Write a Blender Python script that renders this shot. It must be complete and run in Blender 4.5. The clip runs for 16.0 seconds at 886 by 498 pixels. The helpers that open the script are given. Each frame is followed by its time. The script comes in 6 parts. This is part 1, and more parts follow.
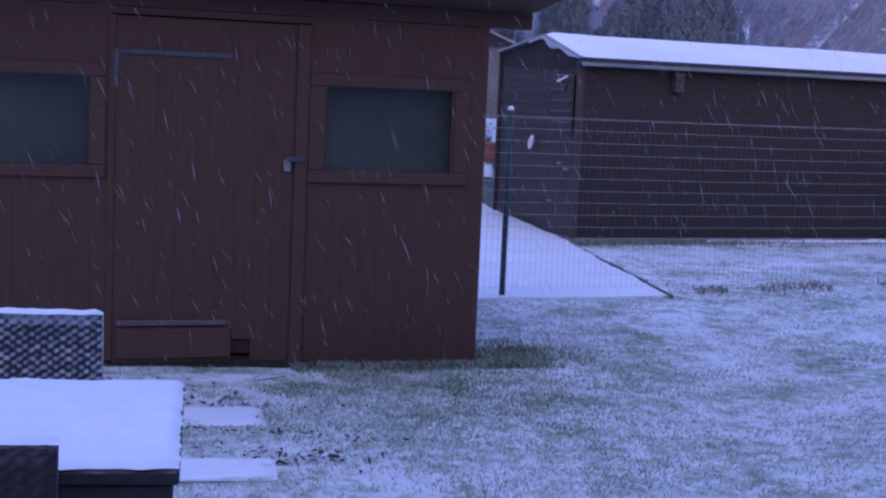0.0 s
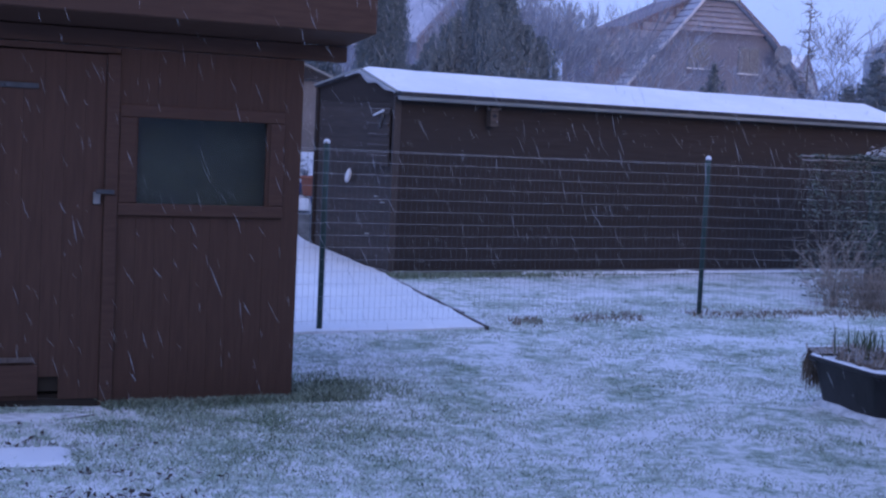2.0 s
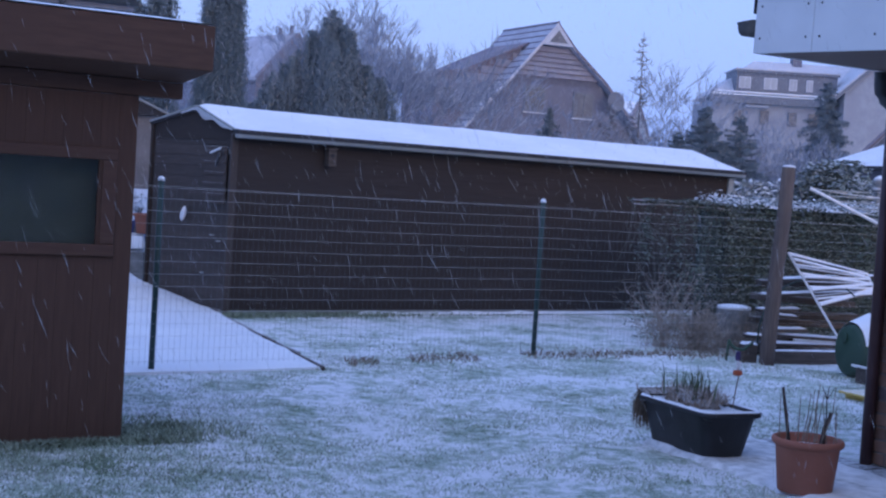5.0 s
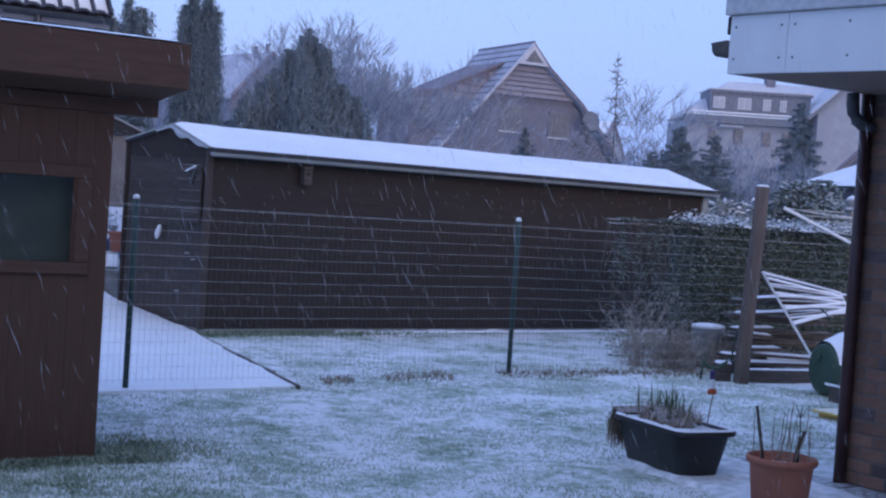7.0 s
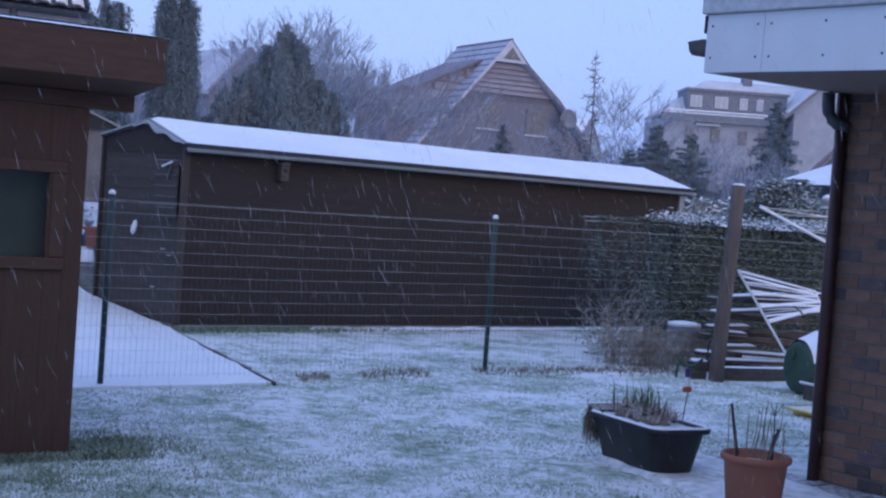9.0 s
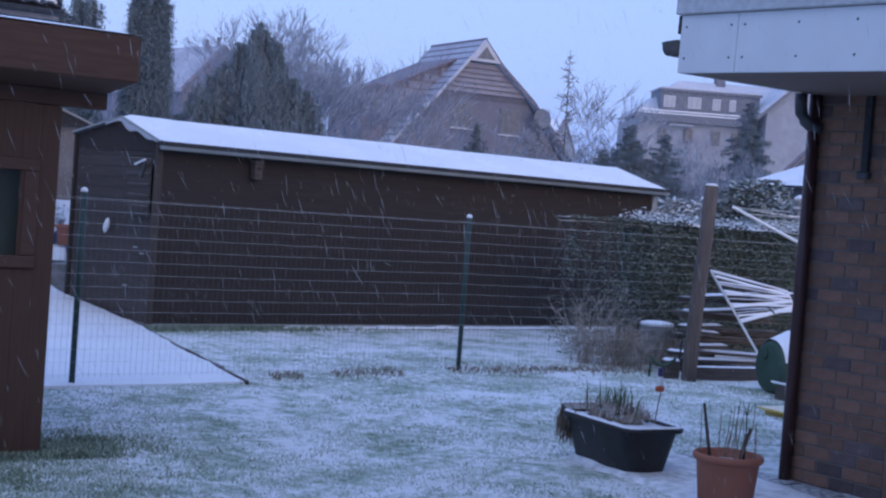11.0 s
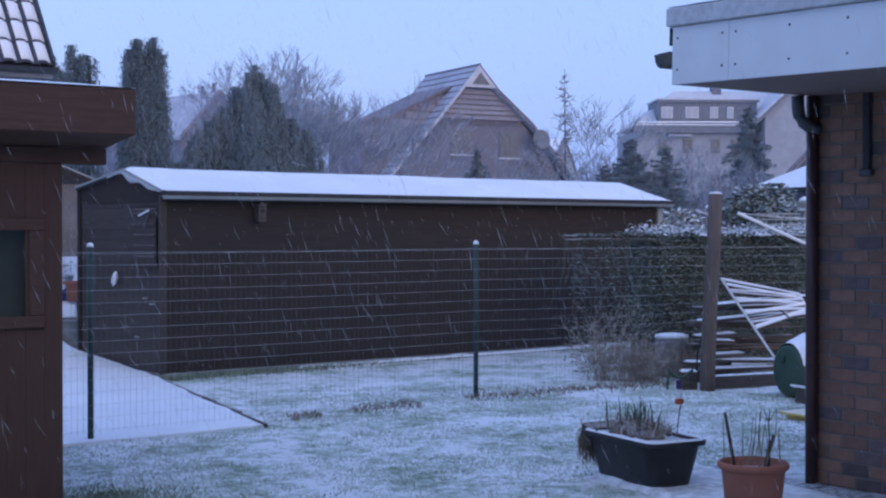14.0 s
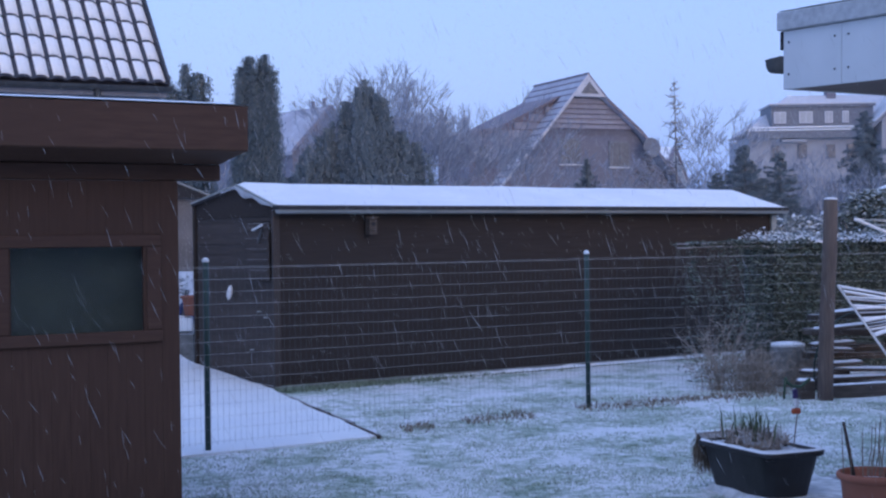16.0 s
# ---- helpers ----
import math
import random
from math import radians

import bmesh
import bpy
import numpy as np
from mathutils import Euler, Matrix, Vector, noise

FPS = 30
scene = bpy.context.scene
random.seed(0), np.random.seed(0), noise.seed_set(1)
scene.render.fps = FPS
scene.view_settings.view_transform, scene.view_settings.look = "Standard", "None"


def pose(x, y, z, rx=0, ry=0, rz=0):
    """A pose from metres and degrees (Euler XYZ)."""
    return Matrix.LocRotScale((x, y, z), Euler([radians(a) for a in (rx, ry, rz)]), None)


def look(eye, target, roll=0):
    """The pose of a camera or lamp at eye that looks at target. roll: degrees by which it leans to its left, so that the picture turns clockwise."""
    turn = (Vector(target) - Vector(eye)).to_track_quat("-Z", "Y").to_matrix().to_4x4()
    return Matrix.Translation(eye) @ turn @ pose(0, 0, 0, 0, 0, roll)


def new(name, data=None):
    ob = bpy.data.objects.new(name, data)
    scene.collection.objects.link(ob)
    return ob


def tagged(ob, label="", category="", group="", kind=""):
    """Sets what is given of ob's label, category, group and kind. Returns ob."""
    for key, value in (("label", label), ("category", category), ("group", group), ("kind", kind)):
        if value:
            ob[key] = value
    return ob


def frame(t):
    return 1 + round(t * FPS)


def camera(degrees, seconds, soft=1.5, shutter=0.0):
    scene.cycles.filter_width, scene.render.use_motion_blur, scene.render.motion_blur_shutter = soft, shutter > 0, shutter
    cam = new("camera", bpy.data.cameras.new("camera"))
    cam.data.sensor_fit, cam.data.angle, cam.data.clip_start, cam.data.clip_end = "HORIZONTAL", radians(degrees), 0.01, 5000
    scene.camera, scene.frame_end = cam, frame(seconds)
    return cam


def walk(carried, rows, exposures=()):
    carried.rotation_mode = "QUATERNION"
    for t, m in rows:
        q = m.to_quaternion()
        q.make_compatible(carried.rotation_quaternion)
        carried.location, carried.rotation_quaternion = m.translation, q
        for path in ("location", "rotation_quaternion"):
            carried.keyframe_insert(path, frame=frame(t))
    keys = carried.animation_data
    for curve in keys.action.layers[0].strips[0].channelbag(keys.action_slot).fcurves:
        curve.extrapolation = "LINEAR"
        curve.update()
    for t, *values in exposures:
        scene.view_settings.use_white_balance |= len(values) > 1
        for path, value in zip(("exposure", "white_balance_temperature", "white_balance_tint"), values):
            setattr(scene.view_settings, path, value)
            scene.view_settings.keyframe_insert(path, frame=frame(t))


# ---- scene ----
cam = camera(35.3, 16.0, soft=2.25)
PATH = [
    (0, (-0.014, 0.154, 1.615), (-0.099, 2.139, 1.39), 2.5),
    (0.5, (0.013, 0.158, 1.62), (0.006, 2.147, 1.414), 2.6),
    (1, (0.011, 0.141, 1.617), (0.067, 2.131, 1.43), 2.9),
    (1.5, (0.024, 0.147, 1.604), (0.134, 2.136, 1.432), 3.1),
    (2, (0.008, 0.164, 1.603), (0.179, 2.15, 1.439), 2.8),
    (2.5, (0.025, 0.163, 1.602), (0.252, 2.144, 1.449), 2.6),
    (3, (0.012, 0.167, 1.604), (0.297, 2.142, 1.465), 2.8),
    (3.5, (0.01, 0.166, 1.605), (0.339, 2.135, 1.481), 3.0),
    (4, (0.012, 0.171, 1.604), (0.369, 2.135, 1.493), 3.1),
    (4.5, (0.017, 0.174, 1.605), (0.398, 2.135, 1.503), 3.4),
    (7, (0.014, 0.163, 1.607), (0.445, 2.115, 1.542), 3.8),
    (7.5, (0.012, 0.154, 1.608), (0.454, 2.103, 1.549), 3.7),
    (8, (0.014, 0.16, 1.61), (0.467, 2.107, 1.554), 3.7),
    (8.5, (0.018, 0.161, 1.61), (0.476, 2.107, 1.548), 3.7),
    (9, (0.018, 0.163, 1.607), (0.481, 2.107, 1.54), 4.1),
    (11.5, (0.017, 0.167, 1.607), (0.532, 2.099, 1.542), 3.9),
    (12, (0.02, 0.16, 1.611), (0.546, 2.088, 1.551), 2.6),
    (12.5, (0.027, 0.167, 1.613), (0.57, 2.091, 1.558), 1.3),
    (13, (0.034, 0.176, 1.61), (0.589, 2.097, 1.561), 0.8),
    (13.5, (0.038, 0.188, 1.611), (0.582, 2.112, 1.575), 0.1),
    (14, (0.025, 0.177, 1.614), (0.512, 2.116, 1.588), -0.0),
    (14.5, (0.03, 0.174, 1.614), (0.484, 2.122, 1.597), -0.2),
    (15, (0.027, 0.169, 1.614), (0.445, 2.125, 1.605), -0.4),
    (15.5, (0.027, 0.164, 1.614), (0.405, 2.128, 1.606), -0.6),
    (16, (0.027, 0.164, 1.613), (0.359, 2.137, 1.604), -0.8),
]
walk(cam, [(t, look(eye, target, roll)) for t, eye, target, roll in PATH],
     [(0.0, 0.080, 6060, 37), (1.5, 0.090, 6110, 26), (3.5, 0.120, 6160, 18), (4.7, 0.135, 6230, 15), (7.0, 0.150, 6600, 11), (12.5, 0.150, 6650, 11), (16.0, 0.150, 6600, 10)])

# ---- sky and light: dull winter dusk under thick cloud ----
world = bpy.data.worlds.new("winter_sky")
scene.world = world
world.use_nodes = True
wn, wl = world.node_tree.nodes, world.node_tree.links
wn.clear()
sky = wn.new("ShaderNodeTexSky")
sky.sky_type, sky.sun_disc = 'NISHITA', False
sky.sun_elevation, sky.sun_rotation = radians(14), radians(160)
sky.air_density, sky.dust_density = 1.5, 4.0
bg_sky, bg_cloud = wn.new("ShaderNodeBackground"), wn.new("ShaderNodeBackground")
bg_sky.inputs[1].default_value = 0.05
bg_cloud.inputs[0].default_value = (0.265, 0.455, 1.06, 1)
bg_cloud.inputs[1].default_value = 0.88
wadd, wout = wn.new("ShaderNodeAddShader"), wn.new("ShaderNodeOutputWorld")
wl.new(sky.outputs[0], bg_sky.inputs[0])
wl.new(bg_sky.outputs[0], wadd.inputs[0])
wl.new(bg_cloud.outputs[0], wadd.inputs[1])
wl.new(wadd.outputs[0], wout.inputs[0])
sun = new("sun", bpy.data.lights.new("sun", 'SUN'))
sun.data.energy, sun.data.angle, sun.data.color = 0.3, radians(40), (1.0, 0.97, 0.95)
sun.matrix_world = look((0, 0, 0), (0.35, 0.6, -1.2))

# ---- materials ----
def mat(name, c1, c2, scale=8.0, rough=0.7, bump=0.2, bscale=None, stretch=(1, 1, 1), metal=0.0, c3=None, big=0.6, vary=0.0,
        snow=0.0, snow_lo=0.3, snow_hi=0.75, spec=0.5, trans=0.0, bdist=0.01, random_island=False, snow_scale=14.0):
    """Two scales of colour variation, fine relief, and snow lying on what faces up."""
    m = bpy.data.materials.new(name)
    m.use_nodes = True
    n, l = m.node_tree.nodes, m.node_tree.links
    b = n["Principled BSDF"]
    co = n.new("ShaderNodeTexCoord")
    mp = n.new("ShaderNodeMapping")
    mp.inputs["Scale"].default_value = stretch
    l.new(co.outputs["Object"], mp.inputs[0])
    fine, coarse = n.new("ShaderNodeTexNoise"), n.new("ShaderNodeTexNoise")
    fine.inputs["Scale"].default_value, fine.inputs["Detail"].default_value = scale, 6
    coarse.inputs["Scale"].default_value, coarse.inputs["Detail"].default_value = big, 3
    l.new(mp.outputs[0], fine.inputs[0])
    l.new(co.outputs["Object"], coarse.inputs[0])
    ramp = n.new("ShaderNodeValToRGB")
    ramp.color_ramp.elements[0].position, ramp.color_ramp.elements[1].position = 0.3, 0.7
    ramp.color_ramp.elements[0].color, ramp.color_ramp.elements[1].color = (*c1, 1), (*c2, 1)
    l.new(fine.outputs[0], ramp.inputs[0])
    col = ramp.outputs[0]

    def mixed(fac, a, c, kind='MIX'):
        x = n.new("ShaderNodeMix")
        x.data_type, x.blend_type = 'RGBA', kind
        if isinstance(fac, float):
            x.inputs[0].default_value = fac
        else:
            l.new(fac, x.inputs[0])
        l.new(a, x.inputs[6])
        if isinstance(c, tuple):
            x.inputs[7].default_value = (*c, 1)
        else:
            l.new(c, x.inputs[7])
        return x.outputs[2]

    if c3:
        r = n.new("ShaderNodeMapRange")
        r.inputs[1].default_value, r.inputs[2].default_value = 0.42, 0.65
        l.new(coarse.outputs[0], r.inputs[0])
        col = mixed(r.outputs[0], col, c3)
    if vary:
        if random_island:
            rnd = n.new("ShaderNodeNewGeometry").outputs["Random Per Island"]
        else:
            rnd = n.new("ShaderNodeObjectInfo").outputs["Random"]
        r = n.new("ShaderNodeMapRange")
        r.inputs[3].default_value, r.inputs[4].default_value = 1 - vary, 1 + vary
        l.new(rnd, r.inputs[0])
        h = n.new("ShaderNodeHueSaturation")
        l.new(r.outputs[0], h.inputs["Value"])
        l.new(col, h.inputs["Color"])
        col = h.outputs[0]
    rough_out = None
    if snow:
        g = n.new("ShaderNodeNewGeometry")
        sp = n.new("ShaderNodeSeparateXYZ")
        l.new(g.outputs["Normal"], sp.inputs[0])
        sn = n.new("ShaderNodeTexNoise")
        sn.inputs["Scale"].default_value, sn.inputs["Detail"].default_value = snow_scale, 5
        l.new(co.outputs["Object"], sn.inputs[0])
        ad = n.new("ShaderNodeMath")
        ad.operation = 'MULTIPLY_ADD'
        l.new(sn.outputs[0], ad.inputs[0])
        ad.inputs[1].default_value = 0.9
        l.new(sp.outputs[2], ad.inputs[2])
        r = n.new("ShaderNodeMapRange")
        r.inputs[1].default_value, r.inputs[2].default_value = snow_lo + 0.45, snow_hi + 0.45
        r.inputs[4].default_value = snow
        l.new(ad.outputs[0], r.inputs[0])
        col = mixed(r.outputs[0], col, (0.82, 0.84, 0.87))
    l.new(col, b.inputs["Base Color"])
    b.inputs["Roughness"].default_value, b.inputs["Metallic"].default_value = rough, metal
    b.inputs["Specular IOR Level"].default_value = spec
    b.inputs["Transmission Weight"].default_value = trans
    if bump:
        bn = n.new("ShaderNodeTexNoise")
        bn.inputs["Scale"].default_value, bn.inputs["Detail"].default_value = bscale or scale * 2, 5
        l.new(mp.outputs[0], bn.inputs[0])
        bp = n.new("ShaderNodeBump")
        bp.inputs["Strength"].default_value, bp.inputs["Distance"].default_value = bump, bdist
        l.new(bn.outputs[0], bp.inputs["Height"])
        l.new(bp.outputs[0], b.inputs["Normal"])
    return m


SNOW = mat("snow", (0.80, 0.82, 0.85), (0.88, 0.89, 0.91), 9, 0.6, 0.35, 60, big=1.2, c3=(0.78, 0.80, 0.84), spec=0.3)
FLAKE = mat("snowflake", (0.74, 0.75, 0.76), (0.86, 0.86, 0.87), 9, 0.8, 0.0, spec=0.1)
FLAKE.node_tree.nodes["Principled BSDF"].inputs["Alpha"].default_value = 0.55
HUT_WOOD = mat("hut_wood", (0.084, 0.0460, 0.0325), (0.106, 0.0580, 0.0405), 6, 0.8, 0.08, 30, (9, 9, 0.7), c3=(0.092, 0.0510, 0.0360), vary=0.02, spec=0.25)
HUT_TRIM = mat("hut_trim", (0.087, 0.0470, 0.0335), (0.113, 0.0615, 0.0435), 6, 0.75, 0.25, 30, (1, 9, 9), c3=(0.094, 0.0515, 0.0370), vary=0.03, spec=0.25)
# darker copy of the hut wood: shade of interior, gaps and soffit painted in
HUT_DARK = mat("hut_shaded_wood", (0.03, 0.02, 0.015), (0.04, 0.03, 0.02), 5, 0.9, 0.0)
SHED_WOOD = mat("shed_wood", (0.0330, 0.0255, 0.0226), (0.0485, 0.0378, 0.0335), 5, 0.8, 0.4, 24, (0.6, 9, 9), c3=(0.0375, 0.0294, 0.0262), vary=0.08, spec=0.3)
SHED_SIDE = mat("shed_side_wood", (0.0430, 0.0330, 0.0288), (0.0640, 0.0490, 0.0430), 5, 0.8, 0.4, 24, (9, 0.6, 9), vary=0.15, snow=0.6, snow_lo=0.5, snow_hi=1.0)
WITHERED = mat("withered_leaves", (0.13, 0.095, 0.07), (0.27, 0.21, 0.165), 40, 0.95, 0.9, 60, bdist=0.03, snow=0.55, snow_lo=0.55, snow_hi=0.85, snow_scale=30)
PALE_STEEL = mat("pale_zinc", (0.1860, 0.1798, 0.1736), (0.2790, 0.2728, 0.2604), 20, 0.55, 0.1)
STEEL = mat("dull_steel", (0.0540, 0.0576, 0.0612), (0.0936, 0.0972, 0.1008), 12, 0.6, 0.1)
GUTTER = mat("gutter_plastic", (0.26, 0.275, 0.265), (0.35, 0.365, 0.355), 9, 0.5, 0.1, stretch=(0.3, 1, 1))
FELT = mat("roofing_felt", (0.025, 0.025, 0.03), (0.05, 0.05, 0.055), 30, 0.9, 0.4)
GREEN_POST = mat("green_powder_coat", (0.010, 0.035, 0.030), (0.018, 0.050, 0.042), 12, 0.45, 0.1)
WIRE = mat("green_wire", (0.06, 0.08, 0.075), (0.12, 0.145, 0.135), 30, 0.5, 0.0)
WIRE_SNOW = mat("snowed_wire", (0.17, 0.175, 0.155), (0.50, 0.495, 0.46), 18, 0.6, 0.0, snow=0.8, snow_lo=0.25, snow_hi=0.8)
OLD_WOOD = mat("weathered_wood", (0.10, 0.075, 0.062), (0.19, 0.145, 0.12), 7, 0.85, 0.6, 30, (8, 8, 0.6), c3=(0.12, 0.085, 0.075), vary=0.1)
PLANK = mat("old_plank", (0.05, 0.040, 0.034), (0.11, 0.085, 0.07), 7, 0.85, 0.5, 30, (0.5, 8, 8), vary=0.3, snow=0.35, snow_lo=0.55, snow_hi=1.0)
BLACK_TUB = mat("black_plastic", (0.020, 0.020, 0.022), (0.034, 0.034, 0.037), 7, 0.5, 0.15, 30, c3=(0.040, 0.040, 0.042), spec=0.3)
TERRACOTTA = mat("terracotta_plastic", (0.285, 0.105, 0.068), (0.36, 0.135, 0.088), 5, 0.7, 0.2, 40, c3=(0.27, 0.108, 0.075), spec=0.3)
SOIL = mat("potting_soil", (0.045, 0.032, 0.025), (0.13, 0.10, 0.08), 30, 0.95, 0.9, 60, bdist=0.03, snow=0.95, snow_lo=0.32, snow_hi=0.62)
STRAW = mat("dead_stalks", (0.1500, 0.1120, 0.0850), (0.3000, 0.2350, 0.1750), 30, 0.9, 0.0, vary=0.3, random_island=True, snow=0.4, snow_lo=0.5, snow_hi=1.1)
STRAW_SNOW = mat("frosted_stalks", (0.2645, 0.2127, 0.1725), (0.4600, 0.3852, 0.3277), 30, 0.9, 0.0, vary=0.3, random_island=True, snow=0.35, snow_lo=0.4, snow_hi=1.0)
GREEN_SPROUT = mat("green_sprouts", (0.06, 0.09, 0.04), (0.13, 0.16, 0.08), 20, 0.7, 0.0, vary=0.3, random_island=True)
TWIG = mat("dark_twig", (0.035, 0.027, 0.024), (0.07, 0.055, 0.05), 30, 0.9, 0.0)
BARK = mat("frosted_bark", (0.11, 0.105, 0.11), (0.20, 0.19, 0.20), 20, 0.9, 0.0, snow=0.6, snow_lo=0.2, snow_hi=0.9)
# next three: distance haze painted into the colour as pale blue-grey
HAZEL = mat("hazed_frosted_thicket", (0.182, 0.212, 0.272), (0.272, 0.308, 0.380), 20, 0.9, 0.0, vary=0.12, random_island=True, snow=0.3, snow_lo=0.4, snow_hi=1.0)
NEEDLES = mat("hazed_conifer", (0.142, 0.186, 0.214), (0.188, 0.232, 0.260), 0.8, 0.95, 0.0, vary=0.07, random_island=True, c3=(0.160, 0.198, 0.222), snow=0.03, snow_lo=0.6, snow_hi=1.2, spec=0.1)
NEEDLES_DARK = mat("hazed_dark_conifer", (0.114, 0.148, 0.166), (0.152, 0.188, 0.206), 1.0, 0.95, 0.0, vary=0.05, random_island=True, snow=0.02, snow_lo=0.6, snow_hi=1.2, spec=0.1)
IVY = mat("ivy_leaf", (0.1155, 0.1518, 0.1265), (0.1815, 0.2200, 0.1870), 3, 0.85, 0.0, vary=0.15, random_island=True, c3=(0.1650, 0.1760, 0.1540), big=1.5, snow=0.2, snow_lo=0.8, snow_hi=1.25, spec=0.2)
LAUREL = mat("snowed_laurel_leaf", (0.15, 0.185, 0.17), (0.24, 0.275, 0.255), 3, 0.8, 0.0, vary=0.15, random_island=True, snow=0.45, snow_lo=0.5, snow_hi=1.05, spec=0.2)
FROST_LEAF = mat("frosted_leaf", (0.24, 0.27, 0.26), (0.42, 0.45, 0.45), 5, 0.85, 0.0, vary=0.25, random_island=True, snow=0.75, snow_lo=0.25, snow_hi=0.85, spec=0.2)
SNOWY_LEAF = mat("snow_laden_leaf", (0.45, 0.47, 0.48), (0.66, 0.68, 0.69), 6, 0.85, 0.0, vary=0.2, random_island=True, snow=0.95, snow_lo=-0.1, snow_hi=0.5, spec=0.2)
CREEPER = mat("dry_creeper_stalk", (0.075, 0.072, 0.065), (0.15, 0.145, 0.13), 20, 0.9, 0.0, vary=0.2, random_island=True)
RATTAN = mat("dark_rattan", (0.022, 0.022, 0.028), (0.055, 0.055, 0.065), 30, 0.55, 0.4, 80, snow=0.8, snow_lo=-0.12, snow_hi=0.4, snow_scale=38)
RATTAN_DARK = mat("brown_rattan", (0.016, 0.012, 0.013), (0.035, 0.026, 0.026), 30, 0.55, 0.4, 80, snow=0.5, snow_lo=0.7, snow_hi=1.2)
FASCIA = mat("white_fascia_panel", (0.66, 0.67, 0.68), (0.74, 0.75, 0.76), 3, 0.65, 0.25, 90, c3=(0.68, 0.69, 0.70), bdist=0.004)
FLASHING = mat("grey_roof_flashing", (0.42, 0.43, 0.45), (0.56, 0.57, 0.58), 25, 0.7, 0.4, 60)
SOFFIT = mat("stained_soffit", (0.17, 0.125, 0.11), (0.24, 0.175, 0.155), 5, 0.75, 0.3, 30, (0.5, 8, 8))
BRICK = mat("red_brick", (0.185, 0.1010, 0.0690), (0.246, 0.1340, 0.0920), 14, 0.9, 0.5, 50, c3=(0.202, 0.1090, 0.0750), big=3, vary=0.18)
BRICK_BLUE = mat("dark_fired_brick", (0.095, 0.064, 0.062), (0.14, 0.096, 0.09), 14, 0.75, 0.5, 50, vary=0.25)
MORTAR = mat("mortar", (0.1450, 0.1160, 0.1000), (0.1950, 0.1580, 0.1380), 30, 0.95, 0.4, 80)
PIPE = mat("brown_downpipe", (0.050, 0.020, 0.020), (0.075, 0.032, 0.030), 8, 0.45, 0.1)
ZINC = mat("dark_zinc", (0.035, 0.040, 0.045), (0.07, 0.075, 0.08), 8, 0.5, 0.2)
LEAD = mat("weathered_gutter", (0.05, 0.05, 0.05), (0.12, 0.115, 0.11), 14, 0.7, 0.3)
ROOF_TILE = mat("anthracite_tile", (0.030, 0.032, 0.045), (0.06, 0.062, 0.08), 10, 0.55, 0.3, vary=0.15)
RENDER_GREY = mat("grey_render", (0.165, 0.162, 0.168), (0.215, 0.21, 0.218), 3, 0.9, 0.3, 40, c3=(0.14, 0.13, 0.13))
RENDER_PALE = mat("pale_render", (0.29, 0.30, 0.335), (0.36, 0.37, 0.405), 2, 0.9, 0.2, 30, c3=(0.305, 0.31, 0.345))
# next five: far-house colours greyed towards blue, distance haze put into them
FAR_BRICK = mat("hazed_brick_wall", (0.155, 0.156, 0.198), (0.205, 0.204, 0.252), 6, 0.9, 0.3, 30, c3=(0.19, 0.182, 0.215))
FAR_TILE = mat("hazed_red_tile", (0.165, 0.140, 0.165), (0.225, 0.190, 0.220), 8, 0.8, 0.2, vary=0.10, c3=(0.23, 0.205, 0.24))
FAR_SKIRT = mat("hazed_tile_hung_gable", (0.26, 0.255, 0.30), (0.36, 0.35, 0.40), 5, 0.85, 0.2, c3=(0.29, 0.275, 0.32), vary=0.06)
FAR_SNOWTILE = mat("hazed_half_snowed_tile", (0.36, 0.37, 0.43), (0.52, 0.53, 0.59), 3, 0.8, 0.2, c3=(0.39, 0.385, 0.44), vary=0.06)
FAR_HAZED_FROST = mat("hazed_frosted_tile", (0.50, 0.505, 0.55), (0.66, 0.665, 0.70), 3, 0.8, 0.2, c3=(0.56, 0.56, 0.60))
SLATE_WALL = mat("slate_cladding", (0.145, 0.155, 0.185), (0.205, 0.215, 0.245), 5, 0.8, 0.2)
WHITE = mat("white_paint", (0.72, 0.73, 0.74), (0.80, 0.80, 0.81), 4, 0.5, 0.1)
GREEN_BARREL = mat("green_plastic_barrel", (0.022, 0.058, 0.036), (0.042, 0.090, 0.058), 6, 0.6, 0.2, c3=(0.034, 0.068, 0.046))
YELLOW = mat("faded_yellow_plastic", (0.55, 0.38, 0.08), (0.65, 0.47, 0.14), 8, 0.6, 0.1, snow=0.6, snow_lo=0.6, snow_hi=1.0)
PURPLE = mat("violet_paint", (0.05, 0.035, 0.12), (0.08, 0.05, 0.16), 20, 0.6, 0.0)
RED = mat("red_orange_paint", (0.42, 0.08, 0.04), (0.52, 0.13, 0.05), 20, 0.6, 0.0)
BLUE_BAG = mat("blue_plastic", (0.03, 0.05, 0.18), (0.06, 0.09, 0.26), 10, 0.5, 0.2)
WET_STONE = mat("wet_bare_stone", (0.035, 0.033, 0.034), (0.09, 0.085, 0.085), 20, 0.6, 0.6, 50, snow=0.55, snow_lo=0.85, snow_hi=1.05, snow_scale=22)
SNOW_TROD = mat("trodden_snow", (0.42, 0.44, 0.44), (0.86, 0.87, 0.89), 13, 0.8, 0.6, 50, big=2.2, c3=(0.80, 0.82, 0.85), spec=0.2)
FAR_WHITE = mat("dull_window_frame", (0.29, 0.29, 0.31), (0.35, 0.35, 0.37), 4, 0.7, 0.0)
CONCRETE = mat("concrete", (0.20, 0.20, 0.195), (0.30, 0.295, 0.29), 12, 0.9, 0.4, snow=0.9, snow_lo=0.2, snow_hi=0.7)
